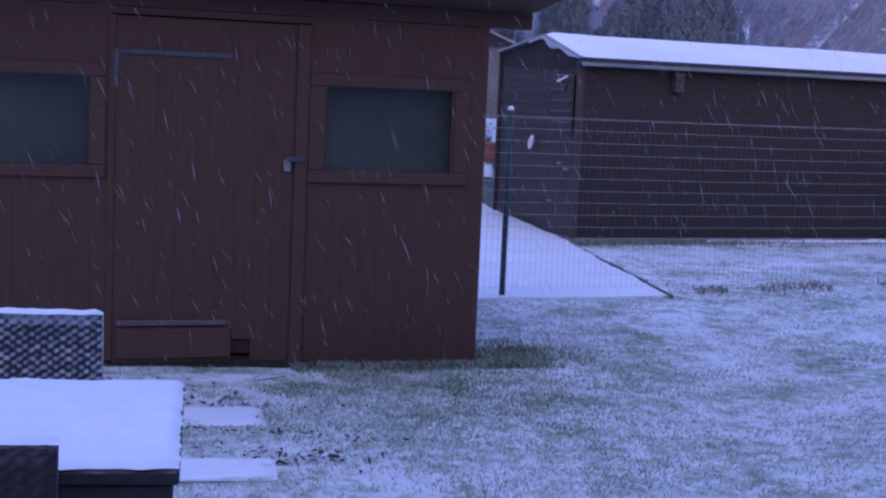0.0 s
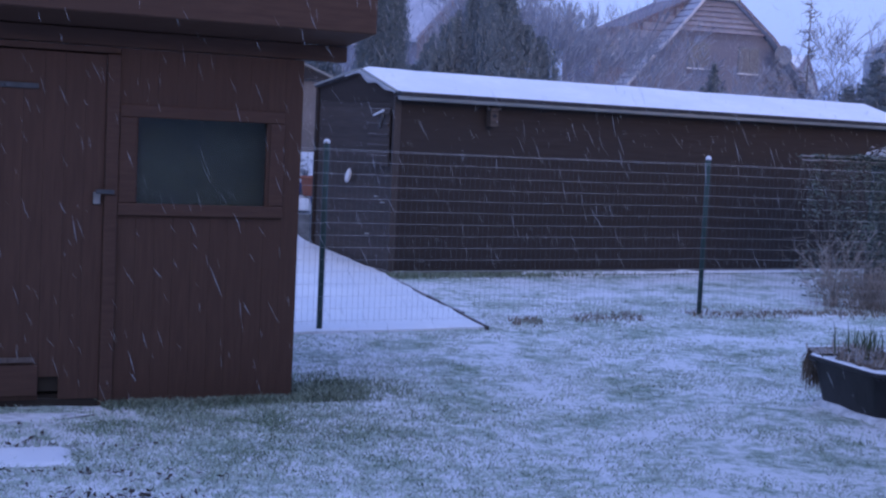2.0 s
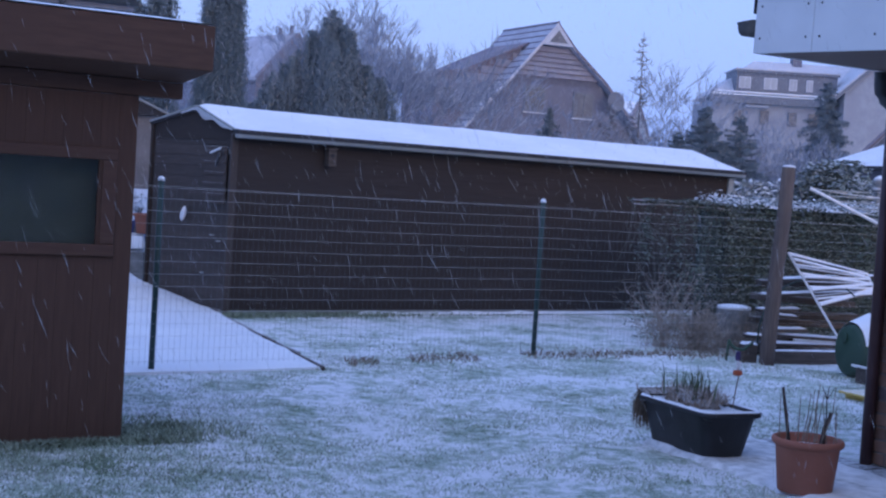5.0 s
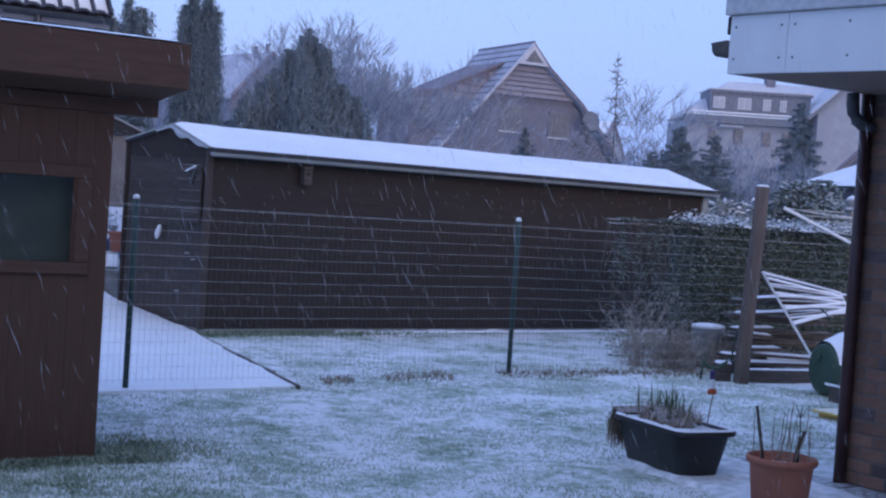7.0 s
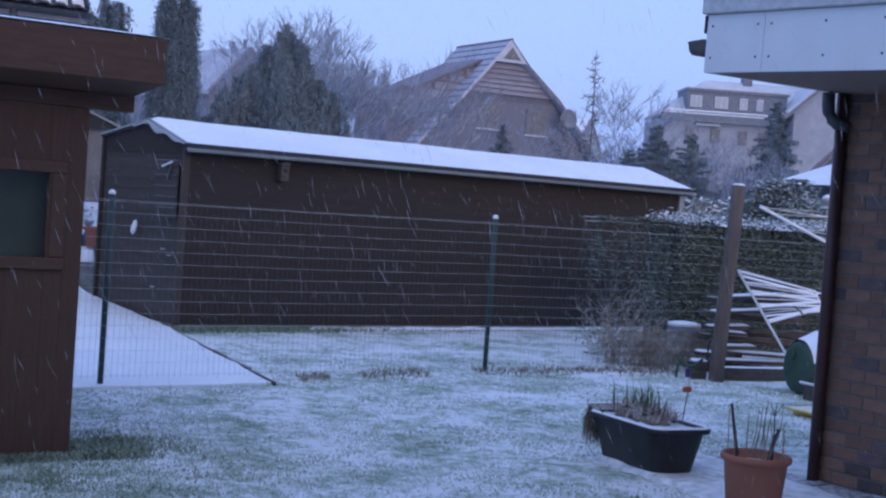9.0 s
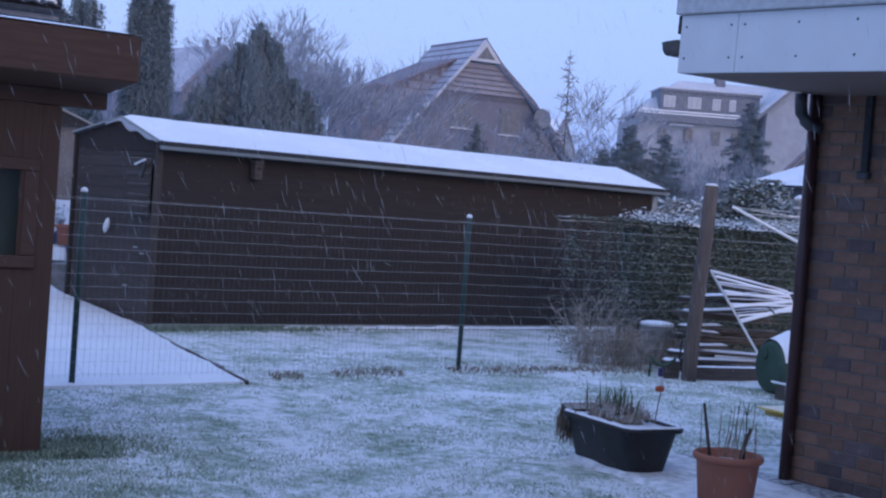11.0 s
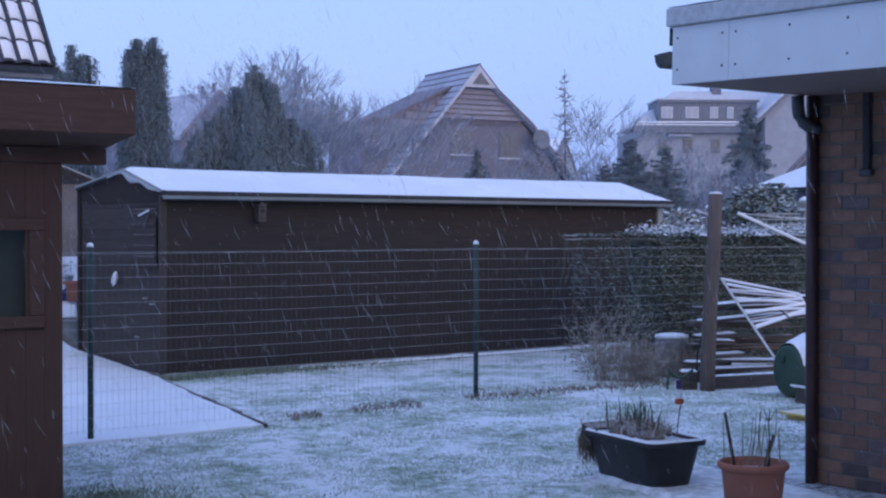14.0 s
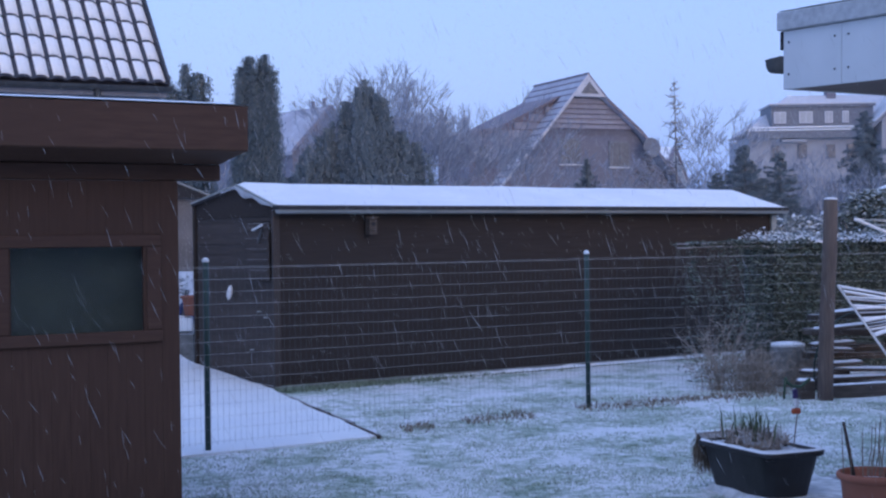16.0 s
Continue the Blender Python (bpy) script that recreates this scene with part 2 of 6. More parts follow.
CURTAIN = mat("pale_curtain", (0.40, 0.40, 0.41), (0.48, 0.48, 0.49), 6, 0.9, 0.1)

DUSTY_CLOTH = mat("dusty_inside_cloth", (0.088, 0.094, 0.070), (0.135, 0.142, 0.108), 5, 0.95, 0.1, c3=(0.075, 0.080, 0.066), big=2.5)

GLASS = bpy.data.materials.new("window_glass")
GLASS.use_nodes = True
gb = GLASS.node_tree.nodes["Principled BSDF"]
gb.inputs["Base Color"].default_value = (0.80, 0.86, 0.85, 1)
gb.inputs["Roughness"].default_value, gb.inputs["Transmission Weight"].default_value, gb.inputs["IOR"].default_value = 0.08, 1.0, 1.5
FAR_GLASS = mat("far_window_glass", (0.10, 0.11, 0.13), (0.16, 0.17, 0.19), 3, 0.15, 0.0)

# ground: snow lying thin on winter lawn
GROUND = bpy.data.materials.new("snowy_lawn")
GROUND.use_nodes = True
gn, gl = GROUND.node_tree.nodes, GROUND.node_tree.links
gco = gn.new("ShaderNodeTexCoord")


def gnoise(scale, detail, rough=0.5):
    x = gn.new("ShaderNodeTexNoise")
    x.inputs["Scale"].default_value, x.inputs["Detail"].default_value, x.inputs["Roughness"].default_value = scale, detail, rough
    gl.new(gco.outputs["Object"], x.inputs[0])
    return x.outputs[0]


def gmath(op, a, b):
    x = gn.new("ShaderNodeMath")
    x.operation = op
    for k, v in enumerate((a, b)):
        if isinstance(v, (int, float)):
            x.inputs[k].default_value = v
        else:
            gl.new(v, x.inputs[k])
    return x.outputs[0]


gmix = gmath('ADD', gmath('ADD', gmath('MULTIPLY', gnoise(1.6, 4), 0.62), gmath('MULTIPLY', gnoise(10, 6, 0.65), 0.73)), gmath('MULTIPLY', gnoise(60, 4, 0.75), 0.5))
grange = gn.new("ShaderNodeMapRange")
grange.inputs[1].default_value, grange.inputs[2].default_value = 0.70, 0.98
gl.new(gmix, grange.inputs[0])
gramp = gn.new("ShaderNodeValToRGB")
gramp.color_ramp.elements[0].color = (0.155, 0.215, 0.135, 1)
gramp.color_ramp.elements[1].color = (0.83, 0.84, 0.86, 1)
e = gramp.color_ramp.elements.new(0.45)
e.color = (0.41, 0.49, 0.41, 1)
gl.new(grange.outputs[0], gramp.inputs[0])
gpb = gn["Principled BSDF"]
gl.new(gramp.outputs[0], gpb.inputs["Base Color"])
gpb.inputs["Roughness"].default_value, gpb.inputs["Specular IOR Level"].default_value = 0.85, 0.2
gbump = gn.new("ShaderNodeBump")
gbump.inputs["Strength"].default_value, gbump.inputs["Distance"].default_value = 0.8, 0.03
gl.new(gmix, gbump.inputs["Height"])
gl.new(gbump.outputs[0], gpb.inputs["Normal"])


# ---- building helpers ----
def thing(name, m, label, category, group="", kind=""):
    ob = new(name)
    ob.empty_display_size = 0.1
    ob.matrix_world = m
    return tagged(ob, label, category, group, kind)


def mesh_of(bm, material, smooth=False):
    me = bpy.data.meshes.new("mesh")
    bm.normal_update()
    bm.to_mesh(me)
    bm.free()
    for one in (material if isinstance(material, (list, tuple)) else [material]):
        me.materials.append(one)
    if smooth:
        for p in me.polygons:
            p.use_smooth = True
    return me


def part(name, bm, material, parent, label="", smooth=False, m=None, kind=""):
    me = bm if isinstance(bm, bpy.types.Mesh) else mesh_of(bm, material, smooth)
    ob = new(name, me)
    ob.parent = parent
    if m is not None:
        ob.matrix_basis = m
    return tagged(ob, label, kind=kind)


def box(x0, x1, y0, y1, z0, z1, bev=0.0, bm=None, m=None, seg=1):
    bm = bm or bmesh.new()
    vs = bmesh.ops.create_cube(bm, size=1.0)["verts"]
    for v in vs:
        v.co = Vector(((x0 + x1) / 2 + v.co.x * (x1 - x0), (y0 + y1) / 2 + v.co.y * (y1 - y0), (z0 + z1) / 2 + v.co.z * (z1 - z0)))
    if bev:
        es = list({e for v in vs for e in v.link_edges})
        out = bmesh.ops.bevel(bm, geom=es, offset=bev, segments=seg, affect='EDGES', profile=0.7)
        vs = list(set(out["verts"]) | {v for v in vs if v.is_valid})
    if m is not None:
        bmesh.ops.transform(bm, matrix=m, verts=[v for v in vs if v.is_valid])
    return bm


def tube(points, radii, n=8, bm=None, cap=True):
    """A round bar through points, with a radius at each."""
    bm = bm or bmesh.new()
    rings = []
    for k, p in enumerate(points):
        a, b = Vector(points[max(k - 1, 0)]), Vector(points[min(k + 1, len(points) - 1)])
        d = (b - a).normalized()
        side = d.cross((0, 0, 1) if abs(d.z) < 0.9 else (1, 0, 0)).normalized()
        up = side.cross(d)
        rings.append([bm.verts.new(Vector(p) + radii[k] * (math.cos(t) * side + math.sin(t) * up)) for t in (2 * math.pi * i / n for i in range(n))])
    for r, s in zip(rings, rings[1:]):
        for i in range(n):
            bm.faces.new((r[i], r[(i + 1) % n], s[(i + 1) % n], s[i]))
    if cap and n > 2:
        bm.faces.new(rings[0][::-1])
        bm.faces.new(rings[-1])
    return bm


def lathe(profile, n=32, bm=None):
    """A turned shape from rows of radius and height."""
    bm = bm or bmesh.new()
    rings = [[bm.verts.new((r * math.cos(2 * math.pi * i / n), r * math.sin(2 * math.pi * i / n), z)) for i in range(n)] for r, z in profile]
    for r, s in zip(rings, rings[1:]):
        for i in range(n):
            bm.faces.new((r[i], r[(i + 1) % n], s[(i + 1) % n], s[i]))
    bm.faces.new(rings[0][::-1])
    bm.faces.new(rings[-1])
    return bm


def slab(outline, z0, z1, bm=None):
    """A flat body with the given outline."""
    bm = bm or bmesh.new()
    lo, hi = [bm.verts.new((x, y, z0)) for x, y in outline], [bm.verts.new((x, y, z1)) for x, y in outline]
    bm.faces.new(lo[::-1])
    bm.faces.new(hi)
    for i in range(len(outline)):
        j = (i + 1) % len(outline)
        bm.faces.new((lo[i], lo[j], hi[j], hi[i]))
    return bm


def solid(front, back, bm=None):
    """A body between two outlines in space."""
    bm = bm or bmesh.new()
    a, b = [bm.verts.new(p) for p in front], [bm.verts.new(p) for p in back]
    bm.faces.new(a)
    bm.faces.new(b[::-1])
    for i in range(len(a)):
        j = (i + 1) % len(a)
        bm.faces.new((a[j], a[i], b[i], b[j]))
    bmesh.ops.recalc_face_normals(bm, faces=bm.faces[:])
    return bm


def snow_cover(x0, x1, y0, y1, z, h, step=0.06, wob=0.01, rag=0.015, seed=0):
    """A thin uneven layer of snow with a soft ragged rim."""
    bm = bmesh.new()
    nx, ny = max(3, int((x1 - x0) / step)), max(3, int((y1 - y0) / step))
    top = {}
    for i in range(nx + 1):
        for j in range(ny + 1):
            x, y = x0 + (x1 - x0) * i / nx, y0 + (y1 - y0) * j / ny
            rim = i in (0, nx) or j in (0, ny)
            w = noise.noise((x * 4 + seed, y * 4, 1.0))
            w2 = noise.noise((x * 17 + seed, y * 17, 4.0))
            if rim:
                x += rag * w2 * (1 if i in (0, nx) else 0)
                y += rag * w2 * (1 if j in (0, ny) else 0)
            top[i, j] = bm.verts.new((x, y, z + (0.15 * h if rim else h * (0.8 + 0.3 * w) + wob * w2 * 0.4)))
    for i in range(nx):
        for j in range(ny):
            bm.faces.new((top[i, j], top[i + 1, j], top[i + 1, j + 1], top[i, j + 1]))
    return bm


def axes_at(x, y, dx, dy, z=0.0):
    """A frame at x, y whose x axis runs along dx, dy."""
    l = math.hypot(dx, dy)
    return pose(x, y, z, 0, 0, math.degrees(math.atan2(dy / l, dx / l)))


rng = random.Random(7)

# ---- ground ----
def ground_height(x, y):
    near = max(0.0, 1 - max(0.0, math.hypot(x - 1, y - 8) - 4) / 14)
    dip = 0.060 * math.exp(-((x - 0.2) / 2.6) ** 2 - ((y - 9.8) / 3.2) ** 2)
    return -dip + near * (0.018 * noise.noise((x * 1.3, y * 1.3, 0)) + 0.010 * noise.noise((x * 5, y * 5, 2)))


def build_ground():
    bm = bmesh.new()
    xs = sorted({-900, -300, -120, -60, -30, -16, *[round(-8 + 0.14 * k, 3) for k in range(int(20 / 0.14))], 16, 30, 60, 120, 300, 900})
    ys = sorted({-900, -300, -60, -20, -6, -2, *[round(1 + 0.14 * k, 3) for k in range(int(20 / 0.14))], 26, 40, 60, 120, 300, 900})
    grid = [[bm.verts.new((x, y, ground_height(x, y))) for y in ys] for x in xs]
    for a, b in zip(grid, grid[1:]):
        for k in range(len(ys) - 1):
            bm.faces.new((a[k], b[k], b[k + 1], a[k + 1]))
    ob = new("ground", mesh_of(bm, GROUND, True))
    return tagged(ob, "winter lawn thinly and unevenly covered with fresh snow", "lawn", kind="structure")


build_ground()

HUT_AT = (-0.15, 8.57)
HUT = axes_at(*HUT_AT, 0.9404, 0.3401)
FENCE_DIR = (0.90755, 0.41994)
SHED = axes_at(0.752, 15.65, *FENCE_DIR)
BRICK_AT = axes_at(4.516, 8.233, 0.36405, -0.93138)      # x runs along the wall towards the terrace, y out of the house wall's far side


def blades(name, spots, material, parent=None, label="", wide=0.004, lean=0.5, category="", n_seg=1, kind="stuff"):
    """Many thin standing blades: rows of x, y, z, height."""
    verts, faces = [], []
    for x, y, z, h in spots:
        a, t = rng.uniform(0, 2 * math.pi), rng.uniform(0, 2 * math.pi)
        dx, dy = math.cos(a) * wide, math.sin(a) * wide
        k = rng.uniform(0.1, 1) * lean * h
        lx, ly = math.cos(t) * k, math.sin(t) * k
        i = len(verts)
        verts += [(x - dx, y - dy, z), (x + dx, y + dy, z), (x + lx * 0.35 + dx * 0.8, y + ly * 0.35 + dy * 0.8, z + h * 0.6),
                  (x + lx * 0.35 - dx * 0.8, y + ly * 0.35 - dy * 0.8, z + h * 0.6), (x + lx, y + ly, z + h * 0.95)]
        faces += [(i, i + 1, i + 2, i + 3), (i + 3, i + 2, i + 4)]
    me = bpy.data.meshes.new("mesh")
    me.from_pydata(verts, [], faces)
    me.materials.append(material)
    ob = new(name, me)
    ob.parent = parent
    return tagged(ob, label, category, kind=kind)


# ---- the brown garden hut ----
def build_hut():
    hut = thing("garden_hut", HUT, "small dark brown stained wooden garden hut with flat roof", "hut")
    L, D, H = -3.35, 2.3, 2.0
    win = {"a": (-0.985, -0.198, 1.125, 1.615), "b": (-3.105, -2.318, 1.125, 1.615)}
    # wall planks beside, over and under each window
    pitch = 0.109

    def planks(x0, x1, hole):
        n = round((x1 - x0) / pitch)
        w = (x1 - x0) / n
        for k in range(n):
            a, b = x0 + k * w + 0.0004, x0 + (k + 1) * w - 0.0004
            mid = (a + b) / 2
            foot = -0.03 - 0.035 * (1 + mid / 3.3)
            spans = [(foot, hole[2] - 0.03), (hole[3] + 0.03, H)] if hole[0] - 0.02 < mid < hole[1] + 0.02 else [(foot, H)]
            for z0, z1 in spans:
                part("plank", box(a, b, -0.001 - 0.001 * rng.random(), 0.025, z0 + 0.010 * rng.random() * (z0 < 0), z1, 0.0006), HUT_WOOD, hut)

    planks(-1.085, 0.0, win["a"])
    planks(L, -2.2, win["b"])
    part("side_wall", box(-0.025, 0.0, 0.027, D, -0.08, H, 0.003), HUT_WOOD, hut)
    part("side_wall", box(L, L + 0.025, 0.027, D, -0.08, H, 0.003), HUT_WOOD, hut)
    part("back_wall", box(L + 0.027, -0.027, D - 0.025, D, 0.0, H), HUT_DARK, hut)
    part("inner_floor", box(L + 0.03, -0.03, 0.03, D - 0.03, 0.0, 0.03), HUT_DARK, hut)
    part("top_rail", box(-2.2, -1.087, -0.004, 0.03, 1.965, 2.0, 0.003), HUT_TRIM, hut)
    for x0, x1, z0, z1 in win.values():
        w = part("window", box(x0 - 0.1, x1 + 0.09, -0.016, 0.0, z1, z1 + 0.07, 0.005), HUT_TRIM, hut)
        part("sill", box(x0 - 0.1, x1 + 0.09, -0.022, 0.0, z0 - 0.07, z0, 0.005), HUT_TRIM, w)
        part("frame_post", box(x0 - 0.1, x0, -0.014, 0.0, z0 + 0.001, z1 - 0.001, 0.005), HUT_TRIM, w)
        part("frame_post", box(x1, x1 + 0.09, -0.014, 0.0, z0 + 0.001, z1 - 0.001, 0.005), HUT_TRIM, w)
        pane = part("pane", box(x0 - 0.01, x1 + 0.01, 0.006, 0.011, z0 - 0.01, z1 + 0.01), GLASS, w, "dull dusty window glass")
        pane.visible_shadow = False
        part("blind", box(x0 - 0.05, x1 + 0.05, 0.12, 0.125, z0 - 0.1, z1 + 0.05), DUSTY_CLOTH, w, "dim grey cloth behind the glass")
    # door
    d0, d1 = -2.175, -1.165
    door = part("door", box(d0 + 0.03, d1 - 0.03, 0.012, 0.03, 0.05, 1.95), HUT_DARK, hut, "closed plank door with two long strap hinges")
    n = 9
    w = (d1 - d0) / n
    for k in range(n):
        cut = 0.165 if k == 6 else 0.035
        part("board", box(d0 + k * w + 0.0004, d0 + (k + 1) * w - 0.0004, -0.006 - 0.001 * rng.random(), 0.012, cut - 0.03, 1.955, 0.0006), HUT_WOOD, door)
    part("bottom_board", box(d0 + 0.02, -1.506, -0.026, -0.011, 0.030, 0.205, 0.004), HUT_TRIM, door)
    for z in (1.745, 0.222):
        h = part("strap_hinge", box(d0 + 0.02, -1.535, -0.034 if z < 1 else -0.018, -0.026 if z < 1 else -0.011, z, z + 0.030, 0.003), STEEL if z > 1 else OLD_WOOD, door, "grey steel strap hinge" if z > 1 else "weathered bottom strip")
        for x in (d0 + 0.08, d0 + 0.26, d0 + 0.46):
            part("bolt", lathe([(0.009, 0), (0.009, 0.005), (0.004, 0.009)], 10), STEEL, h, m=pose(x, -0.034 if z < 1 else -0.018, z + 0.017, 90))
    part("hinge_plate", box(d0 - 0.012, d0 + 0.014, -0.016, -0.010, 1.56, 1.775, 0.003), STEEL, door, "upright steel hinge plate")
    part("cover_strip", box(-2.215, -2.176, -0.012, 0.02, 0.02, 1.96, 0.004), HUT_WOOD, hut)
    part("cover_strip", box(-1.163, -1.087, -0.022, 0.0, -0.04, 1.96, 0.005), HUT_TRIM, hut)
    latch = part("latch", box(-1.225, -1.185, -0.030, -0.011, 1.115, 1.185, 0.006), PALE_STEEL, door, "small pale padlock hasp")
    part("latch_bar", box(-1.215, -1.11, -0.040, -0.031, 1.175, 1.200, 0.003), STEEL, latch)
    part("threshold", box(-2.2, -1.1, 0.0, 0.08, -0.05, 0.010, 0.003), HUT_DARK, hut)
    # wall beam, roof and its deep front board
    for y in (0.0, D - 0.1):
        part("beam", box(L - 0.25, 0.27, y, y + 0.1, 2.005, 2.100, 0.006), HUT_TRIM, hut)
    # soffit coloured near black to deepen the shade under the overhang
    part("soffit", box(L - 0.3, 0.278, -0.298, D + 0.25, 2.174, 2.187), HUT_DARK, hut, "underside of the roof overhang, shade put into its colour")
    part("eave_lining", solid([(L - 0.33, -0.298, 2.162), (L - 0.33, 0.02, 2.102), (L - 0.33, 0.02, 2.172), (L - 0.33, -0.298, 2.172)],
                              [(0.314, -0.298, 2.162), (0.270, 0.02, 2.102), (0.270, 0.02, 2.172), (0.314, -0.298, 2.172)]), HUT_TRIM, hut, "slanting lining under the eave")
    part("front_board", box(L - 0.35, 0.318, -0.345, -0.30, 2.160, 2.425, 0.008), HUT_TRIM, hut)
    part("side_board", box(0.280, 0.316, -0.298, D + 0.3, 2.160, 2.413, 0.006), HUT_TRIM, hut)
    part("roof_deck", box(L - 0.33, 0.278, -0.298, D + 0.3, 2.19, 2.41), FELT, hut)
    part("snow_layer", snow_cover(L - 0.35, 0.32, -0.35, D + 0.3, 2.428, 0.025, 0.08, rag=0.008), SNOW, hut, "thin snow on the roof", True)


build_hut()

# rough grass along the foot of the hut
spots = []
for k in range(7800):
    if k % 13 < 6:
        u, v = rng.uniform(-1.15, 0.1), 0.01 - abs(rng.gauss(0, 0.07))
    else:
        u, v = abs(rng.gauss(0, 0.34)) + 0.004, rng.uniform(-0.10, 0.55) * (1 if rng.random() < 0.8 else 1.5)
    if noise.noise((u * 6, v * 6, 4)) < rng.uniform(-0.7, 0.25):
        continue
    p = HUT @ Vector((u, v - 0.01, 0))
    spots.append((p.x, p.y, ground_height(p.x, p.y) - 0.003, rng.uniform(0.016, 0.058)))
TUFT_GREEN = mat("lush_grass", (0.17, 0.21, 0.14), (0.31, 0.36, 0.27), 3, 0.85, 0.0, vary=0.4, random_island=True)
blades("grass_fringe", spots, TUFT_GREEN, None, "longer green grass growing along the hut foot", 0.0045, 1.6, "grass")


# ---- the long shed behind the fence ----
def build_shed():
    shed = thing("long_shed", SHED, "long low dark brown wooden shed with snowy roof", "shed")
    L, D, E, R = 8.0, 2.1, 2.0, 2.31
    part("core", box(0.03, L - 0.03, 0.03, D - 0.03, 0.0, 1.99), HUT_DARK, shed)
    part("plinth", box(-0.015, L + 0.015, -0.03, D + 0.015, 0.0, 0.048, 0.004), PLANK, shed, "dark foot timber")
    part("foot_snow", snow_cover(1.7, L + 0.02, -0.085, -0.031, 0.0, 0.05, 0.05, rag=0.02, seed=4), SNOW, shed, "line of snow along the foot", True)
    n = 16
    h = (E - 0.05) / n
    for k in range(n):
        z0 = 0.05 + k * h
        bm = solid([(0.0, 0.012, z0), (0.0, 0.026, z0), (0.0, 0.026, z0 + h + 0.01), (0.0, 0.016, z0 + h + 0.01)][::-1],
                   [(L, 0.012, z0), (L, 0.026, z0), (L, 0.026, z0 + h + 0.01), (L, 0.016, z0 + h + 0.01)][::-1])
        part("front_board", bm, SHED_WOOD, shed)
        bm = solid([(0.009, 0.03, z0), (0.03, 0.03, z0), (0.03, 0.03, z0 + h + 0.01), (0.016, 0.03, z0 + h + 0.01)],
                   [(0.009, D, z0), (0.03, D, z0), (0.03, D, z0 + h + 0.01), (0.016, D, z0 + h + 0.01)])
        part("side_board", bm, SHED_SIDE, shed)
    part("corner_post", box(-0.03, 0.05, -0.018, 0.03, 0.03, E, 0.005), SHED_SIDE, shed)
    part("corner_post", box(-0.03, 0.03, D - 0.03, D + 0.02, 0.03, E + 0.1, 0.005), SHED_WOOD, shed)
    part("corner_post", box(L - 0.08, L + 0.02, -0.02, 0.03, 0.03, E, 0.005), GUTTER, shed, "pale grey corner post")
    # gable triangle, roof leaves, snow
    part("gable", solid([(0.0, 0.0, E - 0.06), (0.0, D, E - 0.06), (0.0, D, E + 0.10), (0.0, 0.84, R - 0.03), (0.0, 0.0, E + 0.03)], [(0.03, 0.0, E - 0.06), (0.03, D, E - 0.06), (0.03, D, E + 0.10), (0.03, 0.84, R - 0.03), (0.03, 0.0, E + 0.03)]), SHED_WOOD, shed)
    part("gable", solid([(L, 0.0, E), (L, D, E + 0.10), (L, 0.84, R - 0.03)], [(L - 0.03, 0.0, E), (L - 0.03, D, E + 0.10), (L - 0.03, 0.84, R - 0.03)]), SHED_WOOD, shed)
    y0, z0, ym = -0.10, 2.045, 0.84
    zb = 2.13
    for name, ya, za, yb, zb_ in (("roof_leaf", y0, z0, ym, R), ("roof_leaf", D + 0.02, zb, ym, R)):
        part(name, solid([(-0.045, ya, za), (-0.045, yb, zb_), (-0.045, yb, zb_ - 0.03), (-0.045, ya, za - 0.03)],
                         [(L + 0.07, ya, za), (L + 0.07, yb, zb_), (L + 0.07, yb, zb_ - 0.03), (L + 0.07, ya, za - 0.03)]), FELT, shed, "black felt roof edge")
    bm = bmesh.new()
    nu, nv = 110, 16
    grid = []
    for i in range(nu + 1):
        u = -0.035 + (L + 0.095) * i / nu
        row = []
        for j in range(nv + 1):
            v = j / nv
            y = y0 - 0.085 + (D + 0.11 + 0.085) * v
            z = max(2.046, z0 + (R - z0) * (y - y0) / (ym - y0)) if y < ym else (R + (zb - R) * (y - ym) / (D + 0.02 - ym))
            rim = i in (0, nu) or j in (0, nv)
            zz = z + (0.004 if rim else 0.032 + 0.010 * noise.noise((u * 1.1, y * 2, 0)) + 0.004 * noise.noise((u * 8, y * 8, 3)))
            row.append(bm.verts.new((u, y, zz)))
        grid.append(row)
    for a, b in zip(grid, grid[1:]):
        for k in range(nv):
            bm.faces.new((a[k], b[k], b[k + 1], a[k + 1]))
    part("snow_layer", bm, SNOW, shed, "even white snow on the roof", True)
    # half-round gutter with its back board
    bm = bmesh.new()
    prof = [(-0.105 - 0.045 + 0.045 * math.cos(t), 2.000 + 0.042 * math.sin(t)) for t in (math.pi * (1 + k / 8) for k in range(9))]
    a = [bm.verts.new((-0.05, y, z)) for y, z in prof]
    b = [bm.verts.new((L + 0.08, y, z)) for y, z in prof]
    for k in range(8):
        bm.faces.new((a[k], b[k], b[k + 1], a[k + 1]))
    bm.faces.new(a), bm.faces.new(b[::-1])
    part("gutter", bm, GUTTER, shed, "light grey plastic gutter", True)
    part("drip_edge", box(-0.06, L + 0.07, -0.212, -0.09, 2.002, 2.044, 0.004), FELT, shed, "black drip edge over the gutter")
    part("eave_board", box(-0.05, L + 0.06, -0.098, -0.075, 1.945, 2.000, 0.004), SHED_WOOD, shed)
    # scalloped white sheet hanging from the near half of the gable
    bm = bmesh.new()
    rows = []
    for k in range(31):
        v = k / 30
        y = -0.06 + 1.30 * v
        zt = (z0 + (R - z0) * (y - y0) / (ym - y0)) if y < ym else R - (y - ym) * 0.15
        drop = 0.028 + 0.10 * math.sin(math.pi * min(1, v * 1.15)) ** 2 * (0.6 + 0.4 * math.sin(v * 13))
